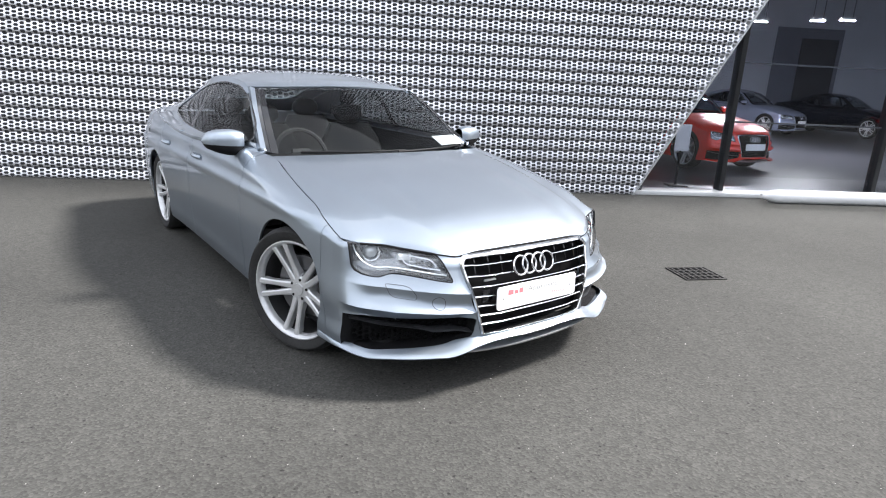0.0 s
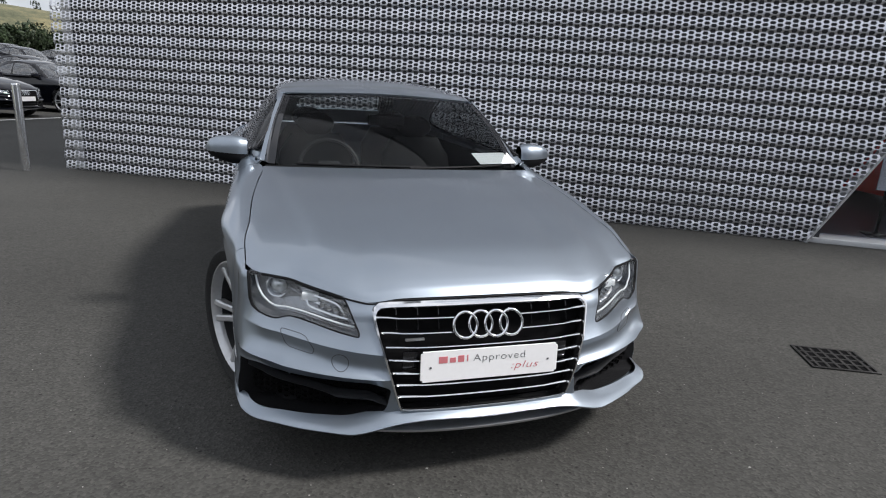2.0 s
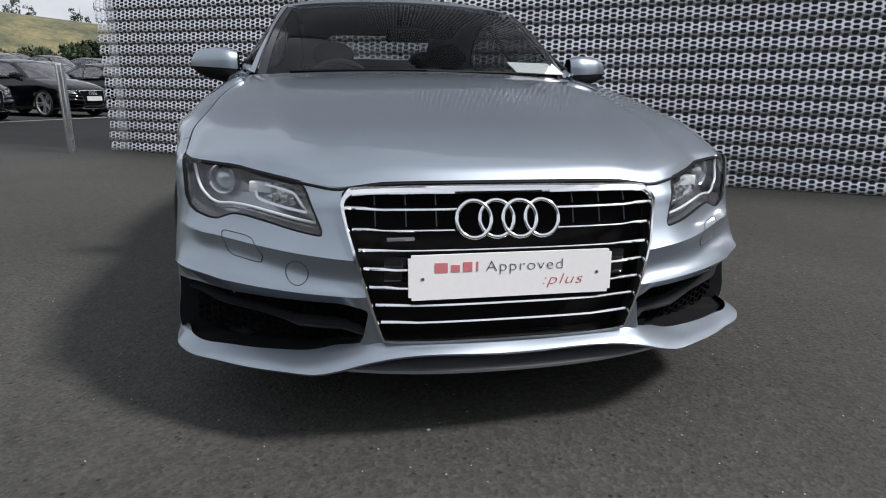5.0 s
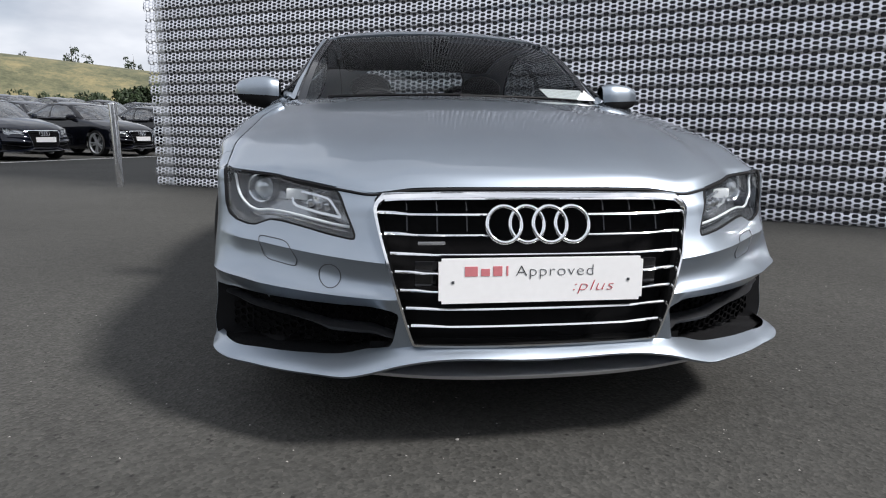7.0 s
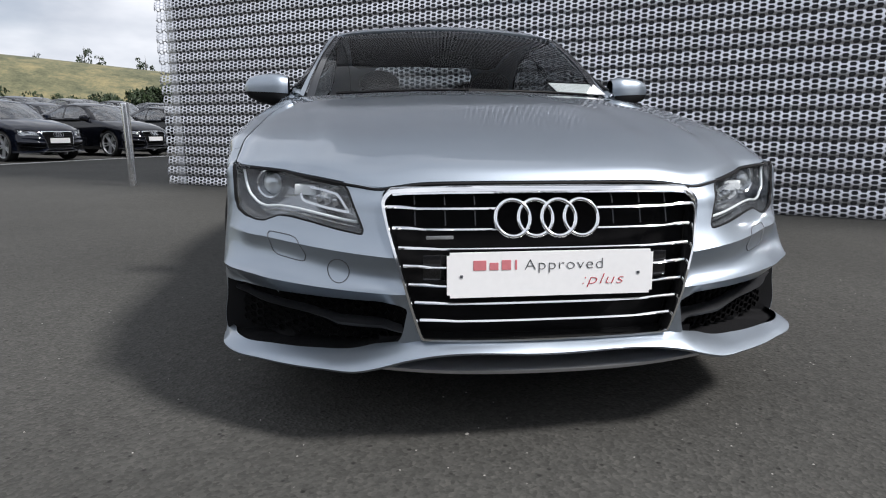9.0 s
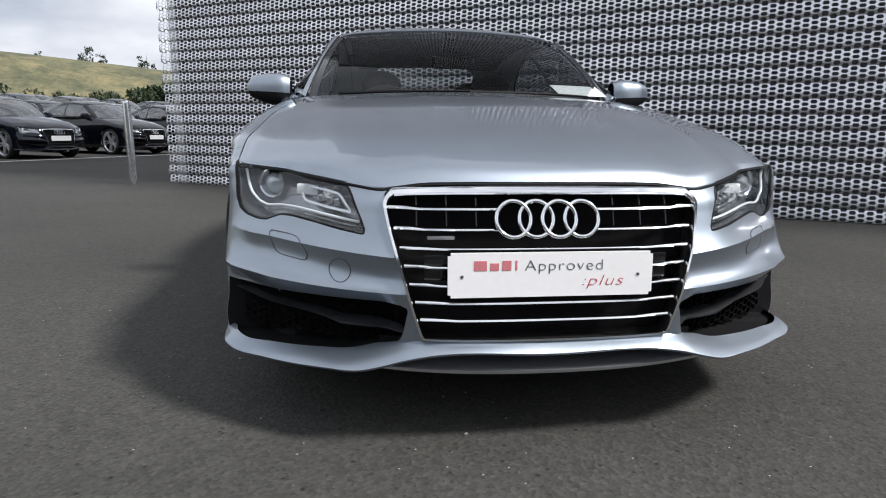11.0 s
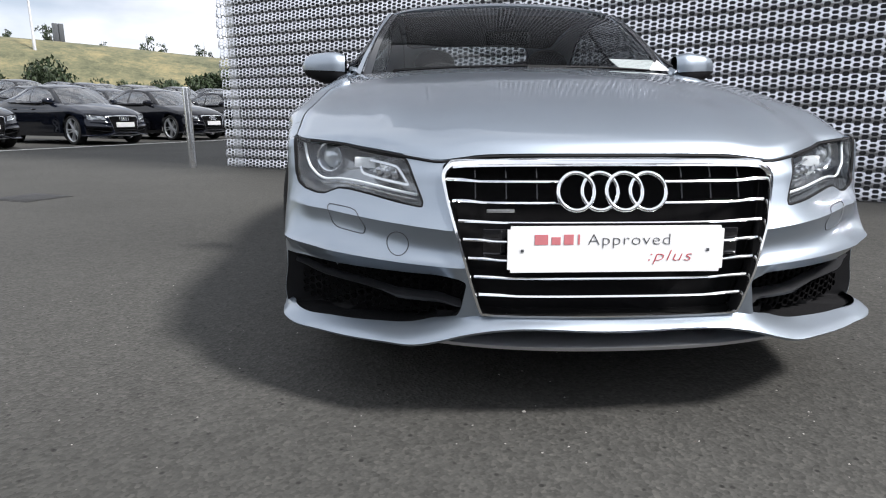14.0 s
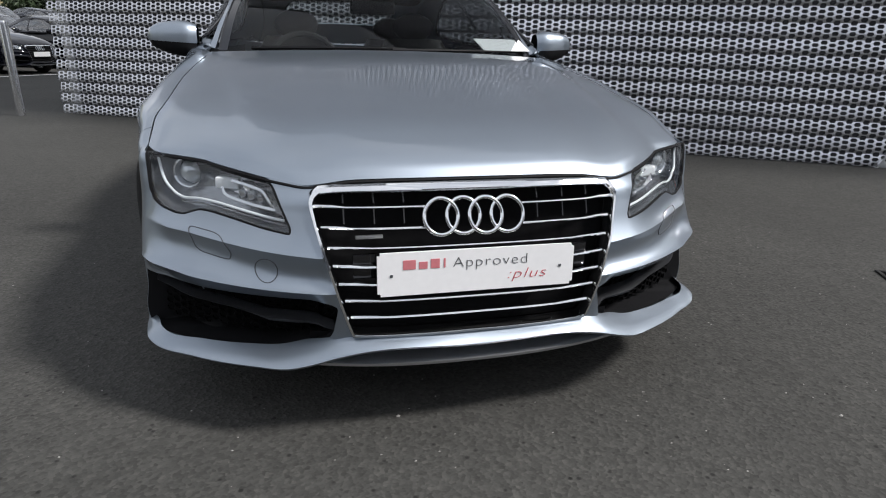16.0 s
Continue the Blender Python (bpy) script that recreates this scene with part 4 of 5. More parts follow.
    # nose
    add_grille(car, fine, plate_text)
    add_lamps(car, fine)
    add_lower_nose(car, body, fine)
    # wheels
    meshes = wheel_meshes(56 if fine else 24, fine)
    for x in (-0.795, 0.795):
        add_wheel(car, x, WHEEL_Y, steer, meshes, fine)
        add_wheel(car, x, WHEEL_Y + AXLE, 0.0, meshes, fine)
    add_cabin(car, fine)
    return car


def add_mirrors(car, body, fine):
    seg = 24 if fine else 12

    top = curve_fn([(0.835, 1.062), (0.87, 1.075), (0.95, 1.076), (1.00, 1.068), (1.042, 1.044), (1.063, 1.008)])
    low = curve_fn([(0.835, 0.945), (0.87, 0.925), (0.95, 0.928), (1.01, 0.950), (1.045, 0.972), (1.062, 1.003)])
    deep = curve_fn([(0.835, 0.045), (0.87, 0.068), (0.95, 0.074), (1.01, 0.062), (1.045, 0.040), (1.062, 0.004)])

    def pod(U, V):
        a = 2 * math.pi * U
        x = 0.835 + 0.227 * V
        ca, sa = np.cos(a), np.sin(a)
        y = 1.795 + 0.22 * (x - 0.86) + deep(x) * np.sign(ca) * np.abs(ca) ** 0.75
        z = (top(x) + low(x)) / 2 + (top(x) - low(x)) / 2 * np.sign(sa) * np.abs(sa) ** 0.75
        return np.stack([x, y, z], -1)
    grid = (np.linspace(0, 1, 3 * seg + 1), np.sin(np.linspace(0, math.pi / 2, 2 * seg)))
    upper = sheet("mirror_cap", pod, *grid, keep=lambda P: P[..., 2] - 0.986 - 0.05 * (P[..., 0] - 0.95))
    lower = sheet("mirror_base", lambda U, V: 0.985 * (pod(U, V) - np.array([0.945, 1.815, 0.99])) + np.array([0.945, 1.815, 0.99]), *grid, keep=lambda P: 0.989 + 0.05 * (P[..., 0] - 0.95) - P[..., 2])
    r_cap, l_cap = both("mirror", upper, body, car, "door mirror with silver cap and black base")
    put("mirror_base", flipped(lower), BLACK_PLASTIC, r_cap)
    put("mirror_base", lower, BLACK_PLASTIC, l_cap)
    arm = tube_mesh("mirror_arm", [(0.80, 1.775, 0.948), (0.83, 1.780, 0.950), (0.86, 1.79, 0.960), (0.90, 1.80, 0.975)], [0.034, 0.030, 0.034, 0.04], 10, 0.7)
    put("mirror_arm", flipped(arm), BLACK_PLASTIC, r_cap)
    put("mirror_arm", arm, BLACK_PLASTIC, l_cap)


def add_grille(car, fine, plate_text):
    wide = 0.013 + 0.007 * ease(GRILLE_OUT[:, 1], 0.58, 0.655)
    inner = shrink(GRILLE_OUT, wide)
    loops = [on_face(GRILLE_OUT, 0.002), on_face(shrink(GRILLE_OUT, 0.22 * wide), 0.013), on_face(shrink(GRILLE_OUT, 0.68 * wide), 0.014), on_face(inner, 0.004), on_face(inner, -0.03)]
    grille = put("grille", ring_band("grille", loops), CHROME, car, "chrome-framed trapezoid grille with chrome slats")
    back = np.array([p + np.array([0, 0.050, 0]) for p in on_face(shrink(GRILLE_OUT, 0.006))])
    bm = bmesh.new()
    bm.faces.new([bm.verts.new(p) for p in back[::-1]])
    part("grille_backing", bm, DARK_VOID, grille, smooth=0)
    slat_z = [0.616, 0.566, 0.520, 0.476, 0.431, 0.386, 0.341]

    def half_width(z):
        return 0.418 - (0.622 - z) * 0.088 / 0.317 - 0.016
    for i, z in enumerate(slat_z):
        w = half_width(z)
        spans = [(-w, w)]
        if i in (0, 1):
            spans = [(-w, -0.128), (0.128, w)]
        if i in (3, 4):
            spans = [(-w, -0.255), (0.255, w)]
        for x0, x1 in spans:
            xs = np.linspace(x0, x1, 15 if fine else 5)
            ends = np.minimum(np.abs(xs + w), np.abs(xs - w))
            swell = 1 + 0.4 * (1 - ease(ends, 0.035, 0.075))
            pts = np.column_stack([xs, face_y(xs, np.full_like(xs, z)) + 0.006, z + 0.004 * (1 - ease(ends, 0.03, 0.08))])
            put("slat", tube_mesh("slat", pts, 0.0058 * swell, 8, 0.62), CHROME if fine else BLACK_GLOSS, grille)
    if fine:
        for x in (-0.33, -0.255, -0.18, 0.18, 0.255, 0.33):
            for z0, z1 in ((0.572, 0.611), (0.622, 0.648)):
                pts = [(x, float(face_y(x, q)) + 0.022, q) for q in np.linspace(z0, z1, 4)]
                put("grille_rib", tube_mesh("grille_rib", pts, 0.0032, 6, up=(0, 1, 0)), BLACK_GLOSS, grille)
        yb = float(face_y(0.272, 0.547)) - 0.002
        part("badge", box(-0.306, -0.238, yb, yb + 0.01, 0.543, 0.551, 0.002), SATIN, grille, "small silver badge bar")
        for x in (-0.285, 0.285):
            part("sensor_panel", box(x - 0.03, x + 0.03, 0.034, 0.046, 0.437, 0.505, 0.004), BLACK_GLOSS, grille)
    # emblem: four overlapping rings
    seg, ss = (40, 10) if fine else (16, 6)
    for i in range(4):
        cx = -0.004 + (i - 1.5) * 0.0585
        a = np.linspace(0, 2 * math.pi, seg, endpoint=False)
        zc, rr = 0.594, 0.0435
        yv = face_y(0.0, zc + rr * np.sin(a)) - 0.012 + (0.003 if i % 2 else 0.0)
        put("emblem_ring", tube_mesh("emblem_ring", np.column_stack([cx + rr * np.cos(a), yv, zc + rr * np.sin(a)]), 0.0056, ss, closed=True, up=(0, 1, 0)), CHROME, grille)
    # plate
    lean = 2.8
    slab = box(-0.26, 0.26, -0.004, 0.004, -0.0555, 0.0555)
    bmesh.ops.bevel(slab, geom=[e for e in slab.edges if abs(e.verts[0].co.y - e.verts[1].co.y) > 0.001], offset=0.0075, segments=5, affect="EDGES")
    plate = part("number_plate", slab, PLATE_WHITE, car, "white show plate with red and grey lettering" if plate_text else "white plate", at=pose(0, -0.004, 0.4615, -lean))
    part("plate_holder", box(-0.248, 0.248, 0.0045, 0.03, -0.046, 0.046, 0.004), BLACK_PLASTIC, plate)
    if plate_text:
        # brand word: plain red blocks; then the words
        for x0, x1, z1 in ((-0.196, -0.164, 0.036), (-0.156, -0.134, 0.030), (-0.126, -0.103, 0.036), (-0.093, -0.088, 0.036)):
            block = box(x0, x1, -0.0052, -0.0042, 0.0115, z1, 0.0004, 1)
            part("plate_mark", block, INK_PALE_RED, plate, "plain red block for a brand letter")

        def word(text, x, z, size, mat, shear=0.0, wide=1.2):
            cu = bpy.data.curves.new("lettering", "FONT")
            cu.body, cu.size, cu.shear, cu.extrude, cu.space_character, cu.offset = text, size, shear, 0.0004, 1.10, -0.0009
            tmp = bpy.data.objects.new("lettering", cu)
            me = bpy.data.meshes.new_from_object(tmp)
            me.materials.clear()
            bpy.data.objects.remove(tmp)
            put("lettering", me, mat, plate, at=pose(x, -0.0048, z, 90) @ Matrix.Diagonal((wide, 1, 1, 1)))
        word("Approved", -0.070, 0.0105, 0.0385, INK_GREY)
        word(":plus", 0.074, -0.0290, 0.039, INK_RED, 0.28, 1.38)
        for x in (-0.225, 0.222):
            part("screw_cap", box(x - 0.0035, x + 0.0035, -0.006, -0.004, -0.006, 0.001, 0.001), GREY_PLASTIC, plate)


def add_lamps(car, fine):
    for sgn in (-1, 1):
        def lay(poly, back=0.0):
            p = on_face(poly)
            p[:, 1] += back
            p[:, 0] *= sgn
            return p
        def cut_out(cname, s0, s1, v0, v1, n, dist):
            a, b = (s0, s1) if sgn > 0 else (-s1, -s0)
            return sheet(cname, shell, np.linspace(a, b, n), np.linspace(v0, v1, n // 2), lambda P: -dist(P))
        m = 150 if fine else 26
        lens_me = cut_out("lamp_lens", at_x(0.43), at_y(0.55), V_FOLD, 1.0, m, lamp_dist)
        row = rim_of(lens_me)
        mid, deep = row.mean(0), np.array([-sgn * 0.42, 0.90, 0.0])
        body_loops = [row + deep * 0.002, mid + (row - mid) * 0.985 + deep * 0.03, mid + (row - mid) * 0.93 + deep * 0.075]
        lamp = put("headlamp", ring_band("headlamp", body_loops), BEZEL, car, "slanted headlamp with projector lens and bright strip")
        put("lamp_back", fan("lamp_back", body_loops[-1] - deep * 0.002), BEZEL, lamp)
        # black rod stands in for the shaded gap round the lamp
        gap_row = row + deep * 0.003
        gap_row[:, 2] = np.minimum(gap_row[:, 2], np.interp(np.abs(gap_row[:, 0]), [0.42, 0.50, 0.60, 0.70, 0.78, 0.84, 0.87], [0.664, 0.671, 0.683, 0.695, 0.704, 0.714, 0.724]) - 0.006)
        put("lamp_seal", tube_mesh("lamp_seal", gap_row, 0.0040 + 0.0022 * ease(np.abs(gap_row[:, 0]), 0.77, 0.82), 6, closed=True, up=(0, 1, 0)), BLACK_PLASTIC, lamp)
        put("lamp_lens", lens_me, LAMP_GLASS, lamp, "clear lamp cover")
        # projector
        px, pz = 0.722, 0.656
        py = float(face_y(px, pz)) + 0.046
        turn = pose(sgn * px, py, pz, 0, 0, sgn * 24)
        ring = lathe_mesh("projector_ring", [(0.043, 0.030), (0.043, -0.004), (0.041, -0.009), (0.037, -0.006), (0.034, 0.012), (0.032, 0.02)], 36 if fine else 14, "y")
        put("projector_ring", ring, REFLECTOR, lamp, at=turn)
        ball = lathe_mesh("projector_lens", [(0.0, -0.012), (0.012, -0.0105), (0.021, -0.005), (0.028, 0.003), (0.033, 0.014)], 30 if fine else 12, "y")
        put("projector_lens", ball, CLEAR_BULB, lamp, at=turn)
        # inner chamber
        ch = smooth_poly([(0.638, 0.664), (0.56, 0.654), (0.522, 0.646), (0.489, 0.597), (0.55, 0.605), (0.622, 0.619)], 2, 0.12)
        put("reflector_box", ring_band("reflector_box", [lay(ch, 0.022), lay(shrink(ch, 0.006), 0.024), lay(shrink(ch, 0.012), 0.058)]), REFLECTOR, lamp)
        bm = bmesh.new()
        bm.faces.new([bm.verts.new(p) for p in lay(shrink(ch, 0.011), 0.056)])
        part("reflector_back", bm, REFLECTOR, lamp, smooth=0)
        if fine:
            part("reflector_shield", box(-0.030, 0.030, -0.010, 0.018, -0.014, 0.014, 0.004), DRL, lamp, at=pose(sgn * 0.612, float(face_y(0.612, 0.650)) + 0.034, 0.648, 0, -sgn * 3, sgn * 12))
            for k in range(3):
                x0 = 0.530 + 0.022 * k
                part("reflector_fin", box(-0.007, 0.007, -0.006, 0.018, -0.010, 0.010, 0.003), REFLECTOR, lamp, at=pose(sgn * x0, float(face_y(x0, 0.625)) + 0.036, 0.622 + 0.004 * k, 0, sgn * 18, sgn * 10))
        # bright strip: down the outer edge, then along the bottom
        xs = [0.800, 0.793, 0.778, 0.755, 0.728, 0.690, 0.639, 0.578, 0.519, 0.474]
        zs = [0.698, 0.660, 0.628, 0.608, 0.599, 0.604, 0.602, 0.594, 0.585, 0.579]
        ks = np.linspace(0, 9, 60 if fine else 12)
        sx, sz = np.interp(ks, range(10), xs), np.interp(ks, range(10), zs)
        kern = np.ones(5) / 5
        sx[2:-2], sz[2:-2] = np.convolve(sx, kern, "valid"), np.convolve(sz, kern, "valid")
        pts = np.column_stack([sgn * sx, face_y(sx, sz) + 0.017, sz])
        put("daytime_strip", tube_mesh("daytime_strip", pts, 0.0037, 8, up=(0, 1, 0)), DRL, lamp, "clear white light strip")
        if fine:
            # ribbed bowl behind the strip, and a second thin line
            keep_low = slice(24, 60)
            low = pts[keep_low] + np.array([0.0, 0.006, -0.013])
            put("indicator_strip", tube_mesh("indicator_strip", low, 0.0026, 6, up=(0, 1, 0)), REFLECTOR, lamp, "thin silver strip under the light strip")


def add_lower_nose(car, body, fine):
    n = 200 if fine else 50
    s = np.linspace(-at_y(0.592), at_y(0.592), n)
    xs, ys = np.sign(s) * np.interp(np.abs(s), ARC, OUTLINE[:, 0]), np.interp(np.abs(s), ARC, OUTLINE[:, 1])
    nx, ny = np.sign(s) * np.interp(np.abs(s), ARC, OUTWARD[:, 0]), np.interp(np.abs(s), ARC, OUTWARD[:, 1])
    a = np.abs(xs)
    tuck = 0.012 * ease(ys, 0.20, 0.34) - 1.15 * flare(ys)

    def row(z, dy):
        return np.column_stack([xs - nx * (dy + tuck), ys - ny * (dy + tuck), z])
    zt, zl, lo = LIP_TOP(a), LIP_LOW(a), LIP_OUT(a)
    wi = ease(a, 0.36, 0.46) * (1 - ease(ys, 0.32, 0.44))
    rows = [row(zt + 0.004 + 0.008 * wi, 0.012 + 0.022 * wi), row(zt + 0.003 * wi, 0.004 + 0.012 * wi), row(zt * 0.6 + zl * 0.4 + 0.004 * wi, lo * 0.35 + 0.010 * wi), row(zt * 0.18 + zl * 0.82, lo * 0.92), row(zl + 0.001, lo), row(zl - 0.006, lo + 0.006), row(zl - 0.004, lo + 0.05), row(zl + 0.004, lo + 0.11)]
    put("front_lip", ring_band("front_lip", rows, False), body, car, "silver sculpted lower lip")
    # splitter blade and its dark mouth
    xs2 = np.linspace(-0.425, 0.425, 40 if fine else 12)
    a2 = np.abs(xs2)
    z2 = 0.206 + 0.014 * (a2 / 0.425) ** 2
    y2 = 0.412 * a2**2.82 - 0.012
    rows = [np.column_stack([xs2, y2 + 0.10, z2 + 0.028]), np.column_stack([xs2, y2 + 0.012, z2 + 0.012]), np.column_stack([xs2, y2, z2 + 0.006]), np.column_stack([xs2, y2 + 0.003, z2 - 0.003]), np.column_stack([xs2, y2 + 0.12, z2 - 0.008])]
    put("splitter", ring_band("splitter", rows, False), SATIN, car, "thin satin splitter edge")
    rows = [np.column_stack([xs2, y2 + 0.075, z2 + 0.0 * a2 - 0.004]), np.column_stack([xs2, y2 + 0.06, 0.285 + 0 * a2])]
    put("lower_grille", ring_band("lower_grille", rows, False), BLACK_PLASTIC, car)
    for sgn in (-1, 1):
        p = np.array([(min(q[0], 0.835), max(q[1], 0.246)) for q in INTAKE_POLY])
        s0, s1 = at_x(0.33), at_y(0.502)
        ua, ub = (s0, s1) if sgn > 0 else (-s1, -s0)
        n2 = 130 if fine else 40
        hole = sheet("duct_mouth", shell, np.linspace(ua, ub, n2), np.linspace(0.05, V_LEDGE, n2 // 2), lambda P: -intake_dist(P))
        row = rim_of(hole)
        bpy.data.meshes.remove(hole)
        mid, deep = row.mean(0), np.array([-sgn * 0.30, 0.95, 0.0])
        turn = ease(row[:, 1], 0.16, 0.30)[:, None]
        deep = (1 - turn) * deep + turn * np.array([-sgn * 0.97, 0.10, 0.0])
        loops = [row + deep * 0.001, mid + (row - mid) * 0.985 + deep * 0.03, mid + (row - mid) * 0.95 + deep * 0.11]
        duct = put("side_intake", ring_band("side_intake", loops), BLACK_PLASTIC, car, "black side air intake with dark fin")
        put("intake_back", fan("intake_back", loops[-1] - deep * 0.003), BLACK_PLASTIC, duct)
        # fin across the opening
        xf = np.linspace(0.365, 0.835, 24 if fine else 8)
        zf = np.interp(xf, [0.365, 0.45, 0.53, 0.56, 0.70, 0.835], [0.308, 0.308, 0.311, 0.322, 0.338, 0.356])
        yf = face_y(xf, zf)
        deep = np.interp(xf, [0.365, 0.56, 0.62, 0.835], [0.004, 0.006, 0.022, 0.020])
        hgt = np.interp(xf, [0.365, 0.42, 0.52, 0.57, 0.835], [0.003, 0.007, 0.008, 0.0035, 0.003])
        X = sgn * xf
        rows = [np.column_stack([X, yf + deep + 0.05, zf + hgt + 0.004]), np.column_stack([X, yf + deep + 0.006, zf + hgt]), np.column_stack([X, yf + deep, zf + hgt * 0.5]), np.column_stack([X, yf + deep + 0.004, zf - hgt * 0.6]), np.column_stack([X, yf + deep + 0.06, zf - hgt])]
        put("intake_fin", ring_band("intake_fin", rows, False), FIN_PLASTIC, duct)
        if fine:
            # honeycomb behind the fin
            verts, faces = [], []
            r = 0.0135
            for i in range(30):
                for j in range(11):
                    cx = 0.37 + i * r * 1.62
                    cz = 0.245 + j * r * 1.87 * 0.86 + (0.5 * r * 1.6 if i % 2 else 0)
                    if poly_dist(np.array([cx]), np.array([cz]), p)[0] > -0.006:
                        continue
                    yc = float(face_y(cx, cz)) + 0.070
                    slope = float(face_y(cx + 0.01, cz) - face_y(cx, cz)) / 0.01
                    b = len(verts)
                    for rad in (r, r * 0.80):
                        for k in range(6):
                            dx = rad * math.cos(math.pi / 3 * k)
                            verts.append((sgn * (cx + dx), yc + slope * dx, cz + rad * math.sin(math.pi / 3 * k)))
                    for k in range(6):
                        verts.append((verts[b + 6 + k][0], verts[b + 6 + k][1] + 0.012, verts[b + 6 + k][2]))
                    for k in range(6):
                        l = (k + 1) % 6
                        faces.append((b + k, b + l, b + 6 + l, b + 6 + k))
                        faces.append((b + 6 + k, b + 6 + l, b + 12 + l, b + 12 + k))
            tagged(put("honeycomb", mesh_of("honeycomb", verts, faces, 0), COMB_PLASTIC, duct), kind="stuff")
            # washer flap
            wp = smooth_poly([(0.700, 0.482), (0.614, 0.472), (0.608, 0.490), (0.634, 0.530), (0.652, 0.536), (0.722, 0.540)], 2, 0.14)
            f = on_face(wp, 0.0008)
            f[:, 0] *= sgn
            put("washer_flap", tube_mesh("washer_flap", f, 0.0014, 6, closed=True, up=(0, 1, 0)), GREY_PLASTIC, car)
    if fine:
        a = np.linspace(0, 2 * math.pi, 40, endpoint=False)
        poly = np.column_stack([-0.524 + 0.0275 * np.cos(a), 0.460 + 0.0285 * np.sin(a)])
        put("towing_cap", tube_mesh("towing_cap", on_face(poly, 0.0003), 0.0014, 6, closed=True, up=(0, 1, 0)), GREY_PLASTIC, car)


def seat_mesh(fine):
    def fn(U, V):
        a = 2 * math.pi * U
        w = 0.25 + 0.02 * np.sin(math.pi * V) - 0.07 * ease(V, 0.75, 1.0)
        return np.stack([w * np.sign(np.cos(a)) * np.abs(np.cos(a)) ** 0.6, 0.06 * np.sign(np.sin(a)) * np.abs(np.sin(a)) ** 0.7 + 0.16 * V + 0.0 * U, 0.45 + 0.58 * V], -1)
    return sheet("seat_back", fn, np.linspace(0, 1, 25 if fine else 11), np.linspace(0, 1, 10))


def add_cabin(car, fine):
    def dash(U, V):
        x = (2 * U - 1) * 0.74
        y = np.interp(V, [0, 0.55, 0.75, 1.0], [1.36, 1.72, 1.86, 1.90]) + 0.10 * (2 * U - 1) ** 2
        z = np.interp(V, [0, 0.55, 0.75, 1.0], [0.905, 0.915, 0.87, 0.60]) + 0.020 * np.exp(-(((x + 0.37) / 0.22) ** 2)) * np.sin(math.pi * np.clip(V, 0, 1))
        return np.stack([x, y, z], -1)
    put("dashboard", sheet("dashboard", dash, np.linspace(0, 1, 24), np.linspace(0, 1, 16)), TRIM_DARK, car)
    put("cabin_floor", sheet("cabin_floor", lambda U, V: np.stack([(2 * U - 1) * 0.80, 1.9 + 2.7 * V, 0.34 + 0.25 * ease(V, 0.6, 1.0)], -1), np.linspace(0, 1, 4), np.linspace(0, 1, 8)), TRIM_DARK, car)
    inner = sheet("door_lining", lambda U, V: np.stack([0.80 - 0.02 * V, 1.70 + 2.8 * U, 0.34 + 0.62 * V], -1), np.linspace(0, 1, 8), np.linspace(0, 1, 3))
    both("door_lining", inner, TRIM_DARK, car)
    put("headlining", sheet("headlining", lambda U, V: np.stack([(2 * U - 1) * 0.56, 2.38 + 1.20 * V, np.interp(2.38 + 1.20 * V, [2.38, 2.8, 3.2, 3.58], [1.325, 1.352, 1.335, 1.270]) + 0.02 * (1 - (2 * U - 1) ** 2)], -1), np.linspace(0, 1, 8), np.linspace(0, 1, 8)), TRIM_DARK, car)
    back = seat_mesh(fine)
    bm = bmesh.new()
    bmesh.ops.create_uvsphere(bm, u_segments=16, v_segments=10, radius=1.0, matrix=pose(0, 0.18, 1.10) @ Matrix.Diagonal((0.135, 0.055, 0.085, 1)))
    head = bpy.data.meshes.new("headrest")
    bm.to_mesh(head)
    bm.free()
    head.shade_smooth()
    cushion = bpy.data.meshes.new("seat_cushion")
    bm = box(-0.26, 0.26, -0.45, 0.06, 0.36, 0.52, 0.05)
    bm.to_mesh(cushion)
    bm.free()
    cushion.shade_smooth()
    for y, xs in ((2.55, (-0.37, 0.37)), (3.42, (-0.36, 0.36))):
        for x in xs:
            seat = put("seat", back, LEATHER, car, "black leather seat", pose(x, y, 0.0))
            put("headrest", head, LEATHER, seat)
            put("seat_cushion", cushion, LEATHER, seat)
    a = np.linspace(0, 2 * math.pi, 36 if fine else 14, endpoint=False)
    rim = np.column_stack([0.185 * np.cos(a), 0 * a, 0.185 * np.sin(a)])
    wheel = put("steering_wheel", tube_mesh("steering_wheel", rim, 0.016, 8, closed=True, up=(0, 1, 0)), TRIM_DARK, car, "black steering wheel", pose(-0.35, 2.02, 0.870, -24))
    part("wheel_hub", box(-0.07, 0.07, -0.02, 0.03, -0.06, 0.05, 0.02), TRIM_DARK, wheel)
    for ang in (0, 180, 270):
        part("wheel_spoke", box(0.05, 0.18, -0.006, 0.012, -0.018, 0.018, 0.005), TRIM_DARK, wheel, at=pose(0, 0, 0, 0, -ang, 0))
    part("rear_view_mirror", box(-0.12, 0.12, 0, 0.035, -0.035, 0.035, 0.014), BLACK_PLASTIC, car, at=pose(0.02, 2.07, 1.175, 12))
    part("mirror_stalk", box(-0.045, 0.045, 0, 0.06, -0.03, 0.06, 0.015), BLACK_PLASTIC, car, at=pose(0, 2.00, 1.245, 25))


CAR = build_car("car", PAINT_SILVER, "silver-blue metallic fastback saloon parked before a perforated metal wall", True, steer=25.0, plate_text=True)
CAR.matrix_basis = pose(0, 0, 0, 0, 0, -0.4)


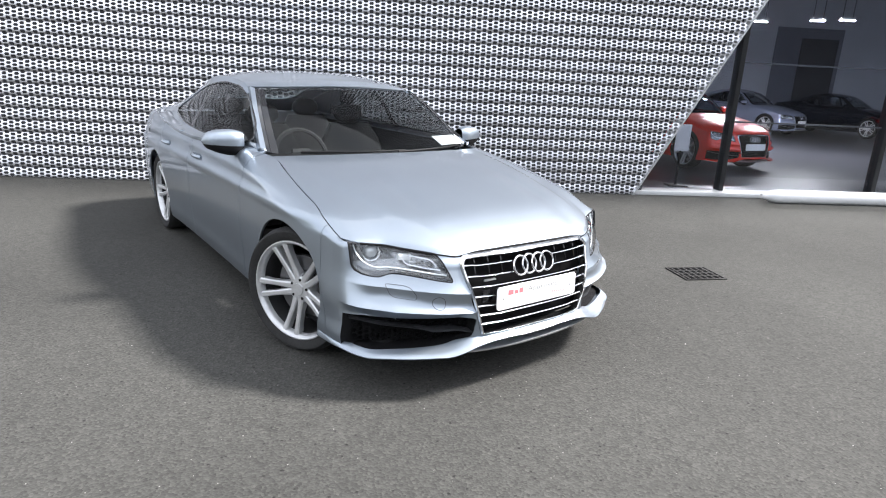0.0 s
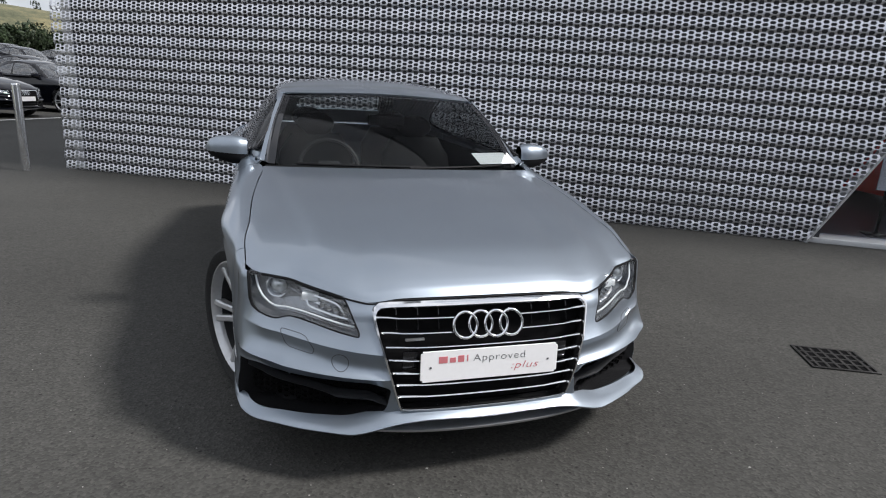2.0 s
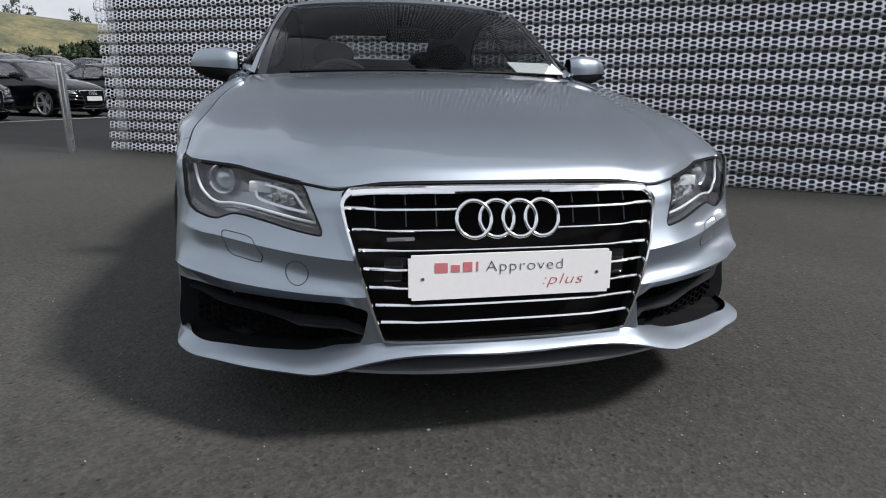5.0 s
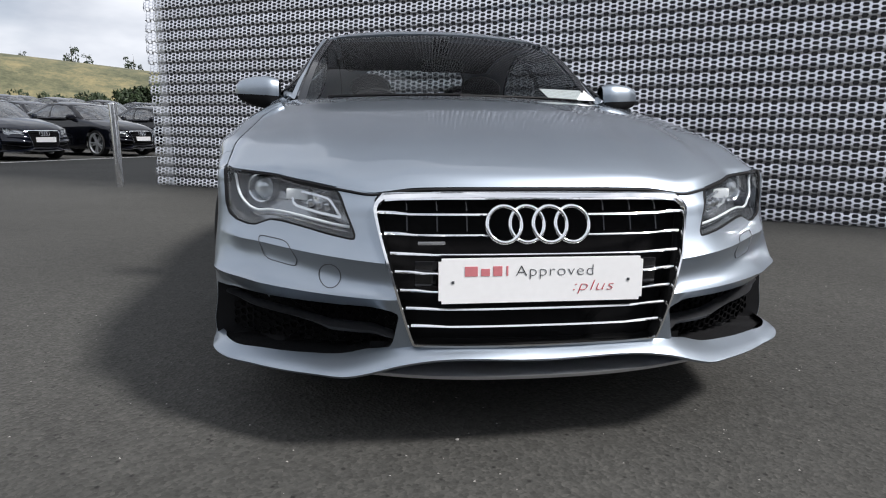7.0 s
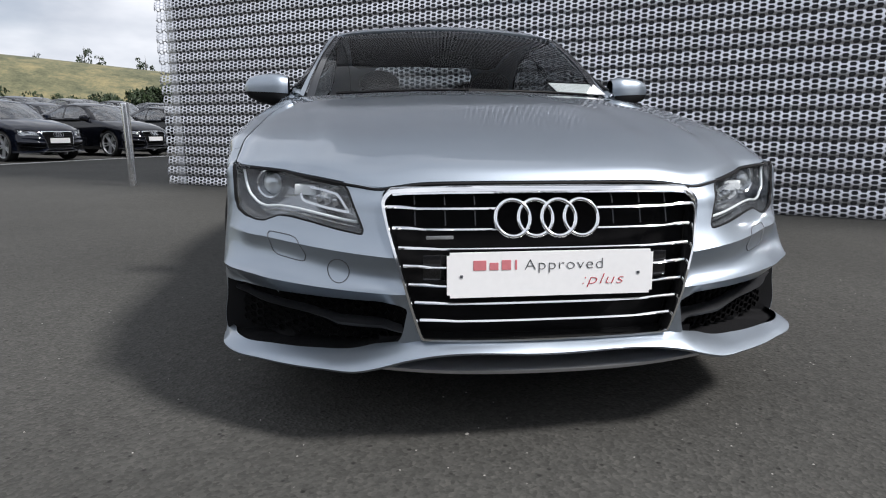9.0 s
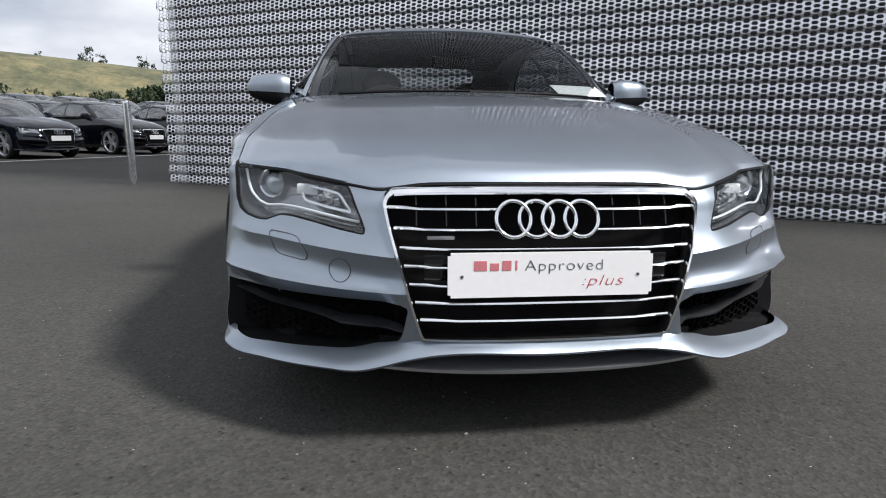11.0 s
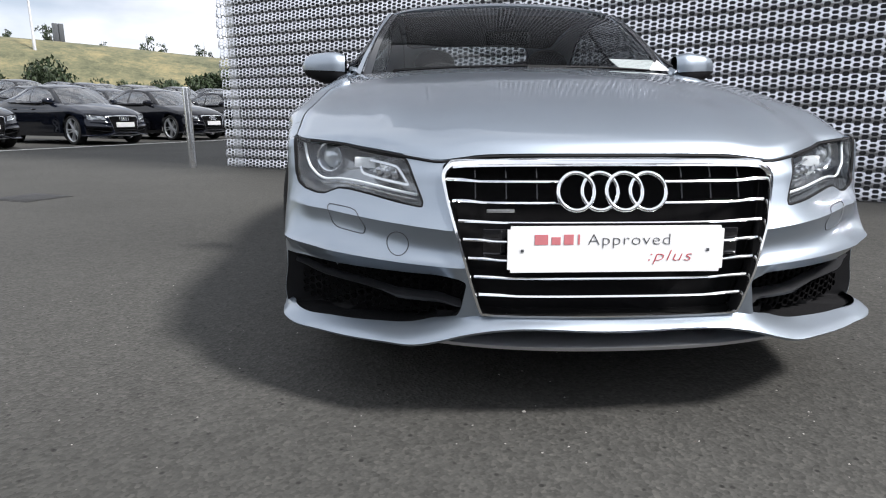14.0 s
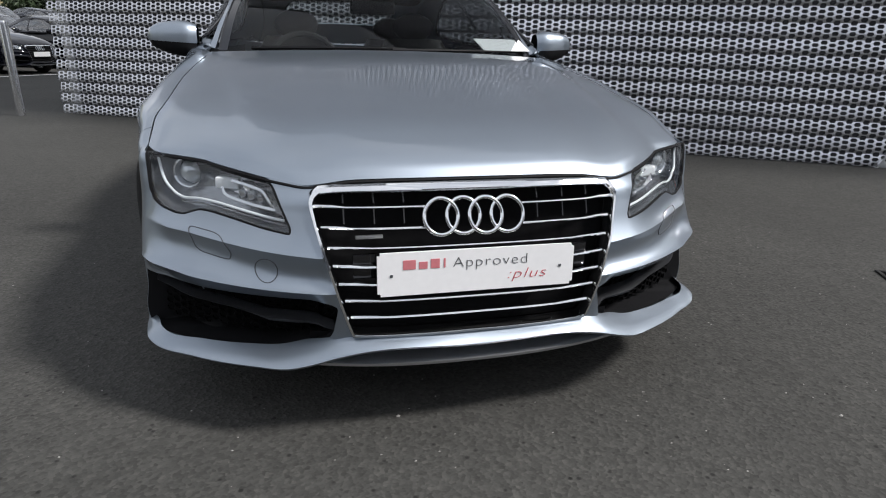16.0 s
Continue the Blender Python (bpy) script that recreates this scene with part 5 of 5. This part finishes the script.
# ---- ground ----
LOT = Vector((-8.10, 15.05, 0))
ALONG, NOSE = Vector((0.49, 0.87, 0)), Vector((0.87, -0.49, 0))
LOT_YAW = 60.6


def ground_z(x, y):
    """The car park climbs gently behind its first row."""
    d = -((x - LOT.x) * NOSE.x + (y - LOT.y) * NOSE.y)
    return 1.25 * ease(d, 3.5, 26.0)


def ground_sheet():
    near = np.concatenate([np.linspace(-420, -70, 15), np.linspace(-66, 40, 54), np.linspace(50, 420, 14)])
    me = sheet("ground", lambda U, V: np.stack([U, V, ground_z(U, V)], -1), near, near + 20)
    return tagged(put("ground", me, ASPHALT, None), "dark grey worn asphalt forecourt", "ground", kind="structure")


ground_sheet()
WALL_A, WALL_DIR = Vector((-3.345, 8.02, 0)), Vector((8.21, -4.94, 0)).normalized()
WALL_OUT = Vector((WALL_DIR.y, -WALL_DIR.x, 0))   # towards the forecourt
WALL_FRAME = Matrix((( WALL_DIR.x, -WALL_OUT.x, 0, WALL_A.x), (WALL_DIR.y, -WALL_OUT.y, 0, WALL_A.y), (0, 0, 1, 0), (0, 0, 0, 1)))
# wall frame: x along the wall, y into the building, z up
PITCH, CELL, HOLE, WALL_TOP = 0.1430, 0.139, 0.74, 9.146
DIAG_FOOT, DIAG_SLOPE = 9.60, 0.556


def perforated_wall():
    wall = tagged(new("wall_perforated"), "grey aluminium wall of perforated corrugated sheets", "wall", kind="structure")
    wall.matrix_basis = WALL_FRAME
    part("backing_wall", box(0.285, 9.75, 0.07, 0.40, 0.0, WALL_TOP), BACKING, wall, smooth=0)
    part("end_flashing", box(0.255, 0.284, 0.058, 0.41, 0.0, WALL_TOP, 0.003), EDGE_METAL, wall, "bright vertical edge strip")
    part("end_return", box(0.06, 0.254, 0.13, 0.145, 0.0, WALL_TOP, 0.002), EDGE_METAL, wall)
    # the wedge over the glass
    bm = bmesh.new()
    prof = [(9.4, 0.0), (9.55, 0.0), (9.55 + DIAG_SLOPE * WALL_TOP, WALL_TOP), (9.4, WALL_TOP)]
    f = [bm.verts.new((s, 0.16, z)) for s, z in prof]
    b = [bm.verts.new((s, 0.22, z)) for s, z in prof]
    bm.faces.new(f)
    bm.faces.new(b[::-1])
    for i in range(4):
        j = (i + 1) % 4
        bm.faces.new((f[i], b[i], b[j], f[j]))
    bmesh.ops.recalc_face_normals(bm, faces=bm.faces[:])
    part("backing_wedge", bm, BACKING, wall, smooth=0)
    rng = random.Random(4)
    rows = int(WALL_TOP / PITCH)
    # holes stand in staggered rows, six rows to a sheet; height and depth of each row in the zigzag fold
    drop = (0.0, 0.18, 0.33, 0.48, 0.63, 0.80, 1.0)
    deep = (0.020, 0.012, 0.007, 0.003, 0.0, 0.001, 0.020)
    row_h = PITCH / 6
    side, top = (CELL**2 / 4 + row_h**2) / CELL, (CELL**2 / 4 - row_h**2) / CELL
    tile = [(-side, 0), (-top, -1), (top, -1), (side, 0), (top, 1), (-top, 1)]
    hole = [(-0.75 * side, 0), (-0.45 * side, -HOLE), (0.45 * side, -HOLE), (0.75 * side, 0), (0.45 * side, HOLE), (-0.45 * side, HOLE)]

    def on_fold(q):
        """Height below the sheet's upper edge and depth at row number q."""
        turns, part_q = divmod(q, 6.0)
        return (turns + float(np.interp(part_q, range(7), drop))) * PITCH, float(np.interp(part_q, range(7), deep))
    for k in range(rows):
        z0 = 0.120 + k * PITCH
        start = 0.028 - rng.choice((0.0, 0.02, 0.035, 0.02))
        verts, faces = [], []
        for r in range(6):
            ring = [(dx, *on_fold(r - dz)) for dx, dz in tile + hole]
            n = int((DIAG_FOOT + DIAG_SLOPE * z0 + 0.2 - start) / CELL) + 3
            for i in range(n):
                s0 = (i - 0.5 * (r % 2)) * CELL
                b = len(verts)
                verts += [(min(max(s0 + dx, start), DIAG_FOOT + DIAG_SLOPE * (z0 - dz)), dy, max(z0 - dz, 0.008)) for dx, dz, dy in ring]
                if verts[b + 3][0] - verts[b][0] < 0.002:
                    del verts[b:]
                    continue
                faces += [(b + q, b + (q + 1) % 6, b + 6 + (q + 1) % 6, b + 6 + q) for q in range(6)]
        # folded end of the sheet
        b = len(verts)
        verts += [(start, y, max(z0 - f * PITCH, 0.008)) for f, y in zip(drop, deep)]
        faces.append(tuple(range(b, b + 7)))
        put("perforated_sheet", mesh_of("perforated_sheet", verts, faces, 0), METAL_PANEL, wall)
    # slanted edge trim
    bm = bmesh.new()
    w = 0.022
    q = [(DIAG_FOOT, 0.0), (DIAG_FOOT + w, 0.0), (DIAG_FOOT + w + DIAG_SLOPE * WALL_TOP, WALL_TOP), (DIAG_FOOT + DIAG_SLOPE * WALL_TOP, WALL_TOP)]
    f = [bm.verts.new((s, -0.02, z)) for s, z in q]
    b = [bm.verts.new((s, 0.20, z)) for s, z in q]
    bm.faces.new(f)
    bm.faces.new(b[::-1])
    for i in range(4):
        j = (i + 1) % 4
        bm.faces.new((f[i], b[i], b[j], f[j]))
    bmesh.ops.recalc_face_normals(bm, faces=bm.faces[:])
    part("edge_trim", bm, EDGE_METAL, wall, smooth=0)
    part("parapet_cap", box(-0.30, 26.0, -0.06, 0.50, WALL_TOP, WALL_TOP + 0.10, 0.01), EDGE_METAL, wall, smooth=0)
    return wall


perforated_wall()


def in_wall(m=None):
    return WALL_FRAME @ m if m else WALL_FRAME.copy()


# ---- showroom glass front and room ----
GLASS_Y, ROOM_DEEP, ROOM_END, ROOM_TOP, LAMP_Z = 0.26, 17.0, 30.0, 6.6, 3.05


def showroom():
    room = tagged(new("showroom_shell"), "dark showroom with pale strip lights behind glass", "building", kind="structure")
    room.matrix_basis = in_wall()
    part("room_floor", box(9.4, ROOM_END, GLASS_Y + 0.1, ROOM_DEEP, -0.05, 0.02), ROOM_FLOOR, room, smooth=0)
    part("room_back", box(0.0, ROOM_END, ROOM_DEEP, ROOM_DEEP + 0.2, 0.0, WALL_TOP), ROOM_WALL, room, smooth=0)
    part("room_side", box(ROOM_END, ROOM_END + 0.2, 0.2, ROOM_DEEP + 0.2, 0.0, WALL_TOP), ROOM_WALL, room, smooth=0)
    part("room_partition", box(8.0, 8.2, 0.45, ROOM_DEEP, 0.0, WALL_TOP), ROOM_WALL, room, smooth=0)
    part("room_roof", box(0.0, ROOM_END + 0.2, 0.42, ROOM_DEEP + 0.2, WALL_TOP - 0.15, WALL_TOP - 0.02), CEILING, room, smooth=0)
    part("back_panel", box(22.0, 24.9, ROOM_DEEP - 0.04, ROOM_DEEP - 0.003, 0.02, 3.95, 0.005), CEILING, room, smooth=0)
    part("back_doorway", box(23.1, 24.7, ROOM_DEEP - 0.08, ROOM_DEEP - 0.043, 0.02, 3.55, 0.005), BACKING, room, smooth=0)
    tagged(part("ceiling", box(8.2, ROOM_END, 0.42, ROOM_DEEP, ROOM_TOP, ROOM_TOP + 0.08), CEILING, None, smooth=0, at=in_wall()), "dark showroom ceiling", "ceiling", kind="structure")
    for sx, sy in ((14.65, 6.95), (14.98, 6.65), (15.85, 5.85), (16.25, 5.45)):
        lamp = part("strip_lamp", box(-0.16, 0.16, -0.06, 0.06, -0.05, 0.0, 0.01), WHITE_PAINT, None, at=in_wall(pose(sx, sy, LAMP_Z)))
        for hx in (-0.12, 0.12):
            part("hanger", box(hx - 0.005, hx + 0.005, -0.005, 0.005, 0.0, ROOM_TOP - LAMP_Z), DARK_FRAME, lamp, smooth=0)
        tagged(lamp, "white ceiling strip light in the showroom", "ceiling lamp", group="showroom lights")
        part("tube", box(-0.145, 0.145, -0.045, 0.045, -0.058, -0.051), TUBE_LIGHT, lamp, smooth=0)
    # glazing
    win = tagged(new("window_1"), "tall showroom glazing in dark frames", "window", kind="structure")
    win.matrix_basis = in_wall()
    posts = [9.3, 10.97, 13.28, 15.9, 18.35, 20.8, 23.2]
    for a, b in zip(posts, posts[1:]):
        pane = part("pane", box(a + 0.03, b - 0.03, GLASS_Y, GLASS_Y + 0.012, 0.06, WALL_TOP), SHOW_GLASS, win, smooth=0)
        pane.visible_shadow = False
    for p in posts:
        part("mullion", box(p - 0.035, p + 0.035, GLASS_Y - 0.05, GLASS_Y + 0.10, 0.055, WALL_TOP, 0.006), DARK_FRAME, win)
    for z in (1.01, 1.795):
        part("transom", box(posts[1], posts[-1], GLASS_Y + 0.02, GLASS_Y + 0.045, z - 0.010, z + 0.010, 0.003), GREY_PLASTIC, win)
    tagged(part("sill", box(9.62, 24.2, 0.02, 0.36, 0.0, 0.055, 0.012), GREY_SILL, None, at=in_wall()), "pale grey sill along the glazing", "sill", kind="structure")
    # white guard rail lying along the glass
    xs = np.array([0.0, 0.06, 0.16, 0.22, 1.0, 4.0, 9.0, 12.4])
    r = np.array([0.035, 0.05, 0.085, 0.092, 0.092, 0.092, 0.092, 0.092])
    me = tube_mesh("kerb_guard", np.column_stack([xs, 0 * xs, 0.088 + 0 * xs]), r, 16)
    tagged(put("kerb_guard", me, WHITE_PAINT, None, at=in_wall(pose(11.27, -0.28, 0.0))), "long white round kerb guard before the glazing", "kerb guard")


showroom()
# unseen wall, added to darken low reflections in the car and the glazing
tagged(part("wall_opposite", box(-34.0, 34.0, -27.0, -26.0, 0.0, 7.6, 0.02), FAR_WALL, None, smooth=0), "unseen dark grey wall added across the forecourt for reflections", "wall", kind="structure")


# ---- forecourt fittings ----
def bollard():
    tagged(put("bollard", lathe_mesh("bollard", [(0.052, 0.0), (0.052, 1.13), (0.050, 1.145), (0.044, 1.152), (0.0, 1.155)], 32, "z"), STEEL, None, at=pose(-3.74, 7.72, 0.0, 0.4, -0.5)),
                "brushed steel bollard standing near the wall end", "bollard")


bollard()


def drain():
    c = tagged(new("drain_grate"), "black cast iron drain grate set in the asphalt", "drain")
    c.matrix_basis = pose(2.392, 0.563, 0.0, 0, 0, -25)
    # flat near-black plate in place of the shaded hollow below the bars
    part("pit", box(-0.165, 0.165, -0.14, 0.14, 0.002, 0.0032), DARK_VOID, c, smooth=0)
    for a, b, d, e in ((-0.18, 0.18, -0.155, -0.138), (-0.18, 0.18, 0.138, 0.155), (-0.18, -0.163, -0.138, 0.138), (0.163, 0.18, -0.138, 0.138)):
        part("rim", box(a, b, d, e, 0.0, 0.009, 0.002), IRON, c)
    bar = box(-0.009, 0.009, -0.137, 0.137, 0.0034, 0.0085, 0.002)
    me = bpy.data.meshes.new("bar")
    bar.to_mesh(me)
    bar.free()
    for i in range(6):
        put("bar", me, IRON, c, at=pose(-0.135 + 0.054 * i, 0, 0))
    cross = box(-0.162, 0.162, -0.008, 0.008, 0.0034, 0.008, 0.002)
    me2 = bpy.data.meshes.new("cross_bar")
    cross.to_mesh(me2)
    cross.free()
    for i in range(3):
        put("cross_bar", me2, IRON, c, at=pose(0, -0.07 + 0.07 * i, 0))


drain()


def cover():
    c = tagged(part("access_cover", box(-0.24, 0.24, -0.20, 0.20, 0.0, 0.006, 0.002), IRON, None, at=pose(-4.12, 4.48, 0, 0, 0, -25)), "flat dark iron access cover in the asphalt", "cover")
    part("cover_frame", box(-0.27, 0.27, -0.23, 0.23, 0.0, 0.0035, 0.001), IRON, c)


cover()


def sheet_of_paper():
    p = tagged(part("paper_sheet", box(-0.138, 0.138, -0.055, 0.055, 0.0, 0.002, 0.0), PAPER, None, smooth=0, at=pose(0.597, 1.583, 1.004, 29, 0, 17)), "white information sheet lying on the dashboard", "paper")
    return p


sheet_of_paper()

# ---- car park ----
def car_park():
    line = part("parking_line", box(-9.0, 26.0, -0.09, 0.09, 0.0, 0.004), ROAD_WHITE, None, smooth=0, at=Matrix.Translation((-9.2, 12.4, 0)) @ pose(0, 0, 0, 0, 0, 60.4))
    tagged(line, "white painted line on the asphalt", "road marking", kind="structure")
    looks = [(PAINT_BLACK, "black"), (PAINT_NAVY, "dark blue"), (PAINT_GREY, "dark grey")]
    masters = []
    for mat, word in looks:
        masters.append(build_car("parked_car", mat, word + " metallic saloon parked in the open car park", False))
    used = set()
    for row, back in enumerate((0.0, 7.5, 15.0, 23.0)):
        for n in range(-2, 9 if row else 6):
            pick = (row * 2 + n * (1 if row else 2)) % 3
            if row == 0:
                pick = 0 if n % 3 else 1
            p = LOT + ALONG * (3.08 * n + 0.7 * row) - NOSE * (back + 0.5 * ((n * 7) % 3 - 1) * 0.3)
            slope = math.degrees(math.atan2(float(ground_z(p.x - NOSE.x * 3.8, p.y - NOSE.y * 3.8) - ground_z(p.x - NOSE.x, p.y - NOSE.y)), 2.8))
            m = pose(p.x, p.y, float(ground_z(p.x - NOSE.x, p.y - NOSE.y)) - math.tan(radians(slope)), 0, 0, LOT_YAW + ((n * 5) % 3 - 1) * 1.0) @ pose(0, 0, 0, slope)
            src = masters[pick]
            if pick not in used:
                used.add(pick)
                src.matrix_basis = m @ Matrix.Diagonal((0.97, 0.95, 1.09, 1))
                ob = src
            else:
                ob = copy_thing(src, m)
            tagged(ob, group="cars in the car park")


car_park()


def show_cars():
    spots = [(PAINT_RED, "bright red hatchback displayed inside the showroom", 12.66, 2.25, 20.0), (PAINT_BLUEGREY, "blue-grey saloon displayed inside the showroom", 19.6, 11.0, 30.0),
             (PAINT_BLACK, "black saloon displayed inside the showroom", 23.4, 11.2, 30.0)]
    for mat, label, s, d, yaw in spots:
        c = build_car("show_car", mat, label, False)
        c.matrix_basis = in_wall(pose(s, d, 0.02, 0, 0, yaw)) @ Matrix.Diagonal((0.93, 0.86, 1.0, 1))
        tagged(c, group="cars in the showroom")


show_cars()


def info_stand():
    ob = tagged(new("info_stand"), "white sheet inside the glazing, held by an added slim stand", "sign stand")
    ob.matrix_basis = in_wall(pose(10.57, 0.75, 0.02))
    part("sign", box(-0.11, 0.11, -0.01, 0.01, 0.52, 0.90, 0.004), WHITE_PAINT, ob)
    # pole and foot are added to hold the white sheet up
    part("pole", box(-0.015, 0.015, 0.011, 0.03, 0.0, 0.8, 0.004), BLACK_PLASTIC, ob)
    part("foot", box(-0.14, 0.14, -0.10, 0.12, 0.0, 0.015, 0.004), BLACK_PLASTIC, ob)


info_stand()


# ---- bank, shrubs, posts beyond the car park ----
def bank():
    def fn(U, V):
        r = 60 + 75 * V
        ang = radians(78) + radians(104) * U
        h = (5.2 + 1.9 * ease(U, 0.22, 0.48) - 4.0 * ease(U, 0.75, 1.3)) * ease(V, -0.05, 0.22) + 1.0 * V + 0.22 * np.sin(21.0 * U + 1.0) * ease(V, 0.05, 0.3) + 1.2
        return np.stack([r * np.cos(ang), r * np.sin(ang), h - 1.2 * (1 - ease(V, 0, 0.04))], -1)
    me = sheet("grass_bank", fn, np.linspace(-0.2, 1.25, 140), np.linspace(0, 1, 30), flip=True)
    tagged(put("grass_bank", me, GRASS, None), "dry yellow-green grassy bank behind the car park", "bank", kind="structure")
    return fn


BANK = bank()


def bank_point(u, v):
    return BANK(np.array([u]), np.array([v]))[0]


def leaf_clump(seed, count, size, spread, leaf):
    """Many small bent leaves round a few lobes, one mesh."""
    rng = random.Random(seed)
    lobes = [(rng.uniform(-1, 1) * spread[0], rng.uniform(-1, 1) * spread[1], rng.uniform(0.25, 0.95) * spread[2], rng.uniform(0.5, 1.0) * size) for _ in range(9)]
    verts, faces = [], []
    for _ in range(count):
        lx, ly, lz, lr = rng.choice(lobes)
        d = Vector((rng.gauss(0, 1), rng.gauss(0, 1), rng.gauss(0, 0.8))).normalized() * lr * rng.uniform(0.55, 1.05)
        c = Vector((lx, ly, max(0.05, lz + d.z))) + Vector((d.x, d.y, 0))
        q = Euler((rng.uniform(0, 6.3), rng.uniform(0, 6.3), rng.uniform(0, 6.3))).to_matrix()
        l = leaf * rng.uniform(0.6, 1.4)
        b = len(verts)
        for p in ((-l, 0, 0), (0, -0.45 * l, 0.12 * l), (l, 0, 0), (0, 0.45 * l, 0.12 * l)):
            verts.append(c + q @ Vector(p))
        faces += [(b, b + 1, b + 2), (b, b + 2, b + 3)]
    return mesh_of("leaves", verts, faces, 0)


def hedge():
    shapes = [leaf_clump(10 + i, 900, 0.7, (1.5, 0.7, 1.5), 0.13) for i in range(4)]
    rng = random.Random(2)
    for i in range(64):
        u = 0.08 + 0.6 * i / 63
        p = bank_point(u, 0.015 + 0.025 * rng.random())
        s = rng.uniform(0.7, 1.6)
        if rng.random() < 0.3:
            continue
        tagged(put("shrub", shapes[i % 4], LEAF, None, at=pose(p[0], p[1], max(0.0, p[2]) - 0.1, 0, 0, rng.uniform(0, 360)) @ Matrix.Diagonal((s * 1.3, s, s, 1))), "dark green shrub at the foot of the bank", "shrub", group="shrubs along the bank")
    trees = [leaf_clump(30 + i, 260, 0.45, (0.6, 0.6, 2.0), 0.14) for i in range(3)]
    for i in range(22):
        u = 0.2 + 0.5 * i / 21 + rng.uniform(-0.012, 0.012)
        p = bank_point(u, 0.24 + 0.1 * rng.random())
        s = rng.uniform(0.5, 1.15)
        t = tagged(new("young_tree"), "thin young tree on top of the bank", "tree", group="young trees on the bank")
        t.matrix_basis = pose(p[0], p[1], p[2] - 0.15, 0, 0, rng.uniform(0, 360)) @ Matrix.Diagonal((s, s, s, 1))
        put("trunk", tube_mesh("trunk", [(0, 0, 0), (0.03, 0.0, 0.8), (0.0, 0.03, 1.6), (0.02, 0, 2.4)], [0.06, 0.05, 0.035, 0.012], 6), BARK, t)
        put("crown", trees[i % 3], LEAF, t)


hedge()


def lamp_post(x, y, h, label, z=0.0):
    ob = tagged(put("lamp_post", lathe_mesh("lamp_post", [(0.14, 0), (0.14, 1.2), (0.11, 1.3), (0.075, h), (0.0, h)], 14, "z"), LAMP_PAINT, None, at=pose(x, y, z)), label, "lamp post")
    part("arm", box(-0.9, 0.9, -0.04, 0.04, h, h + 0.08, 0.02), LAMP_PAINT, ob)
    for s in (-1, 1):
        part("lamp_head", box(s * 0.95 - 0.32, s * 0.95 + 0.32, -0.14, 0.14, h - 0.02, h + 0.12, 0.04), GREY_PLASTIC, ob)


lamp_post(-17.94, 24.88, 10.0, "pale grey lamp post in the car park")
FAR_POST = bank_point(0.414, 0.14)
lamp_post(FAR_POST[0], FAR_POST[1], 16.0, "tall thin lamp post standing on the grassy bank", FAR_POST[2] - 0.1)


def low_wall():
    """Pale kerb wall between the car park and the foot of the bank."""
    ang = np.radians(np.linspace(88, 150, 60))
    loops = [np.column_stack([r * np.cos(ang), r * np.sin(ang), np.full(60, z)]) for r, z in ((58.4, 1.2), (58.4, 1.62), (58.7, 1.64), (58.9, 1.2))]
    tagged(put("low_wall", ring_band("low_wall", loops, False), CONCRETE, None), "pale concrete kerb wall at the foot of the bank", "wall", kind="structure")


low_wall()


def far_block():
    p = bank_point((119.3 - 78) / 104, 0.22)
    ob = tagged(new("far_tower"), "small dark twin tower on the hill top", "building")
    ob.matrix_basis = pose(p[0], p[1], p[2] - 0.2, 0, 0, 40)
    for x in (-0.9, 0.9):
        part("tower", box(x * 0.29 - 0.22, x * 0.29 + 0.22, -0.3, 0.3, 0, 2.0, 0.04), GREY_PLASTIC, ob)


far_block()


def grit():
    """Pale grit scattered over the asphalt before the car."""
    rng = random.Random(8)
    verts, faces = [], []
    for _ in range(420):
        x, y = rng.uniform(-2.6, 2.6), rng.uniform(-1.6, 1.6)
        r = rng.uniform(0.0012, 0.0035) * (2.2 if rng.random() < 0.04 else 1.0)
        b = len(verts)
        for k in range(5):
            a = 1.257 * k + rng.uniform(-0.3, 0.3)
            verts.append((x + r * math.cos(a), y + r * math.sin(a) * 0.8, 0.0))
        verts.append((x + rng.uniform(-0.3, 0.3) * r, y, r * 0.7))
        faces += [(b + k, b + (k + 1) % 5, b + 5) for k in range(5)]
    tagged(put("grit", mesh_of("grit", verts, faces, 0), SPECK, None), "pale grit scattered on the asphalt", "grit", kind="stuff")


grit()
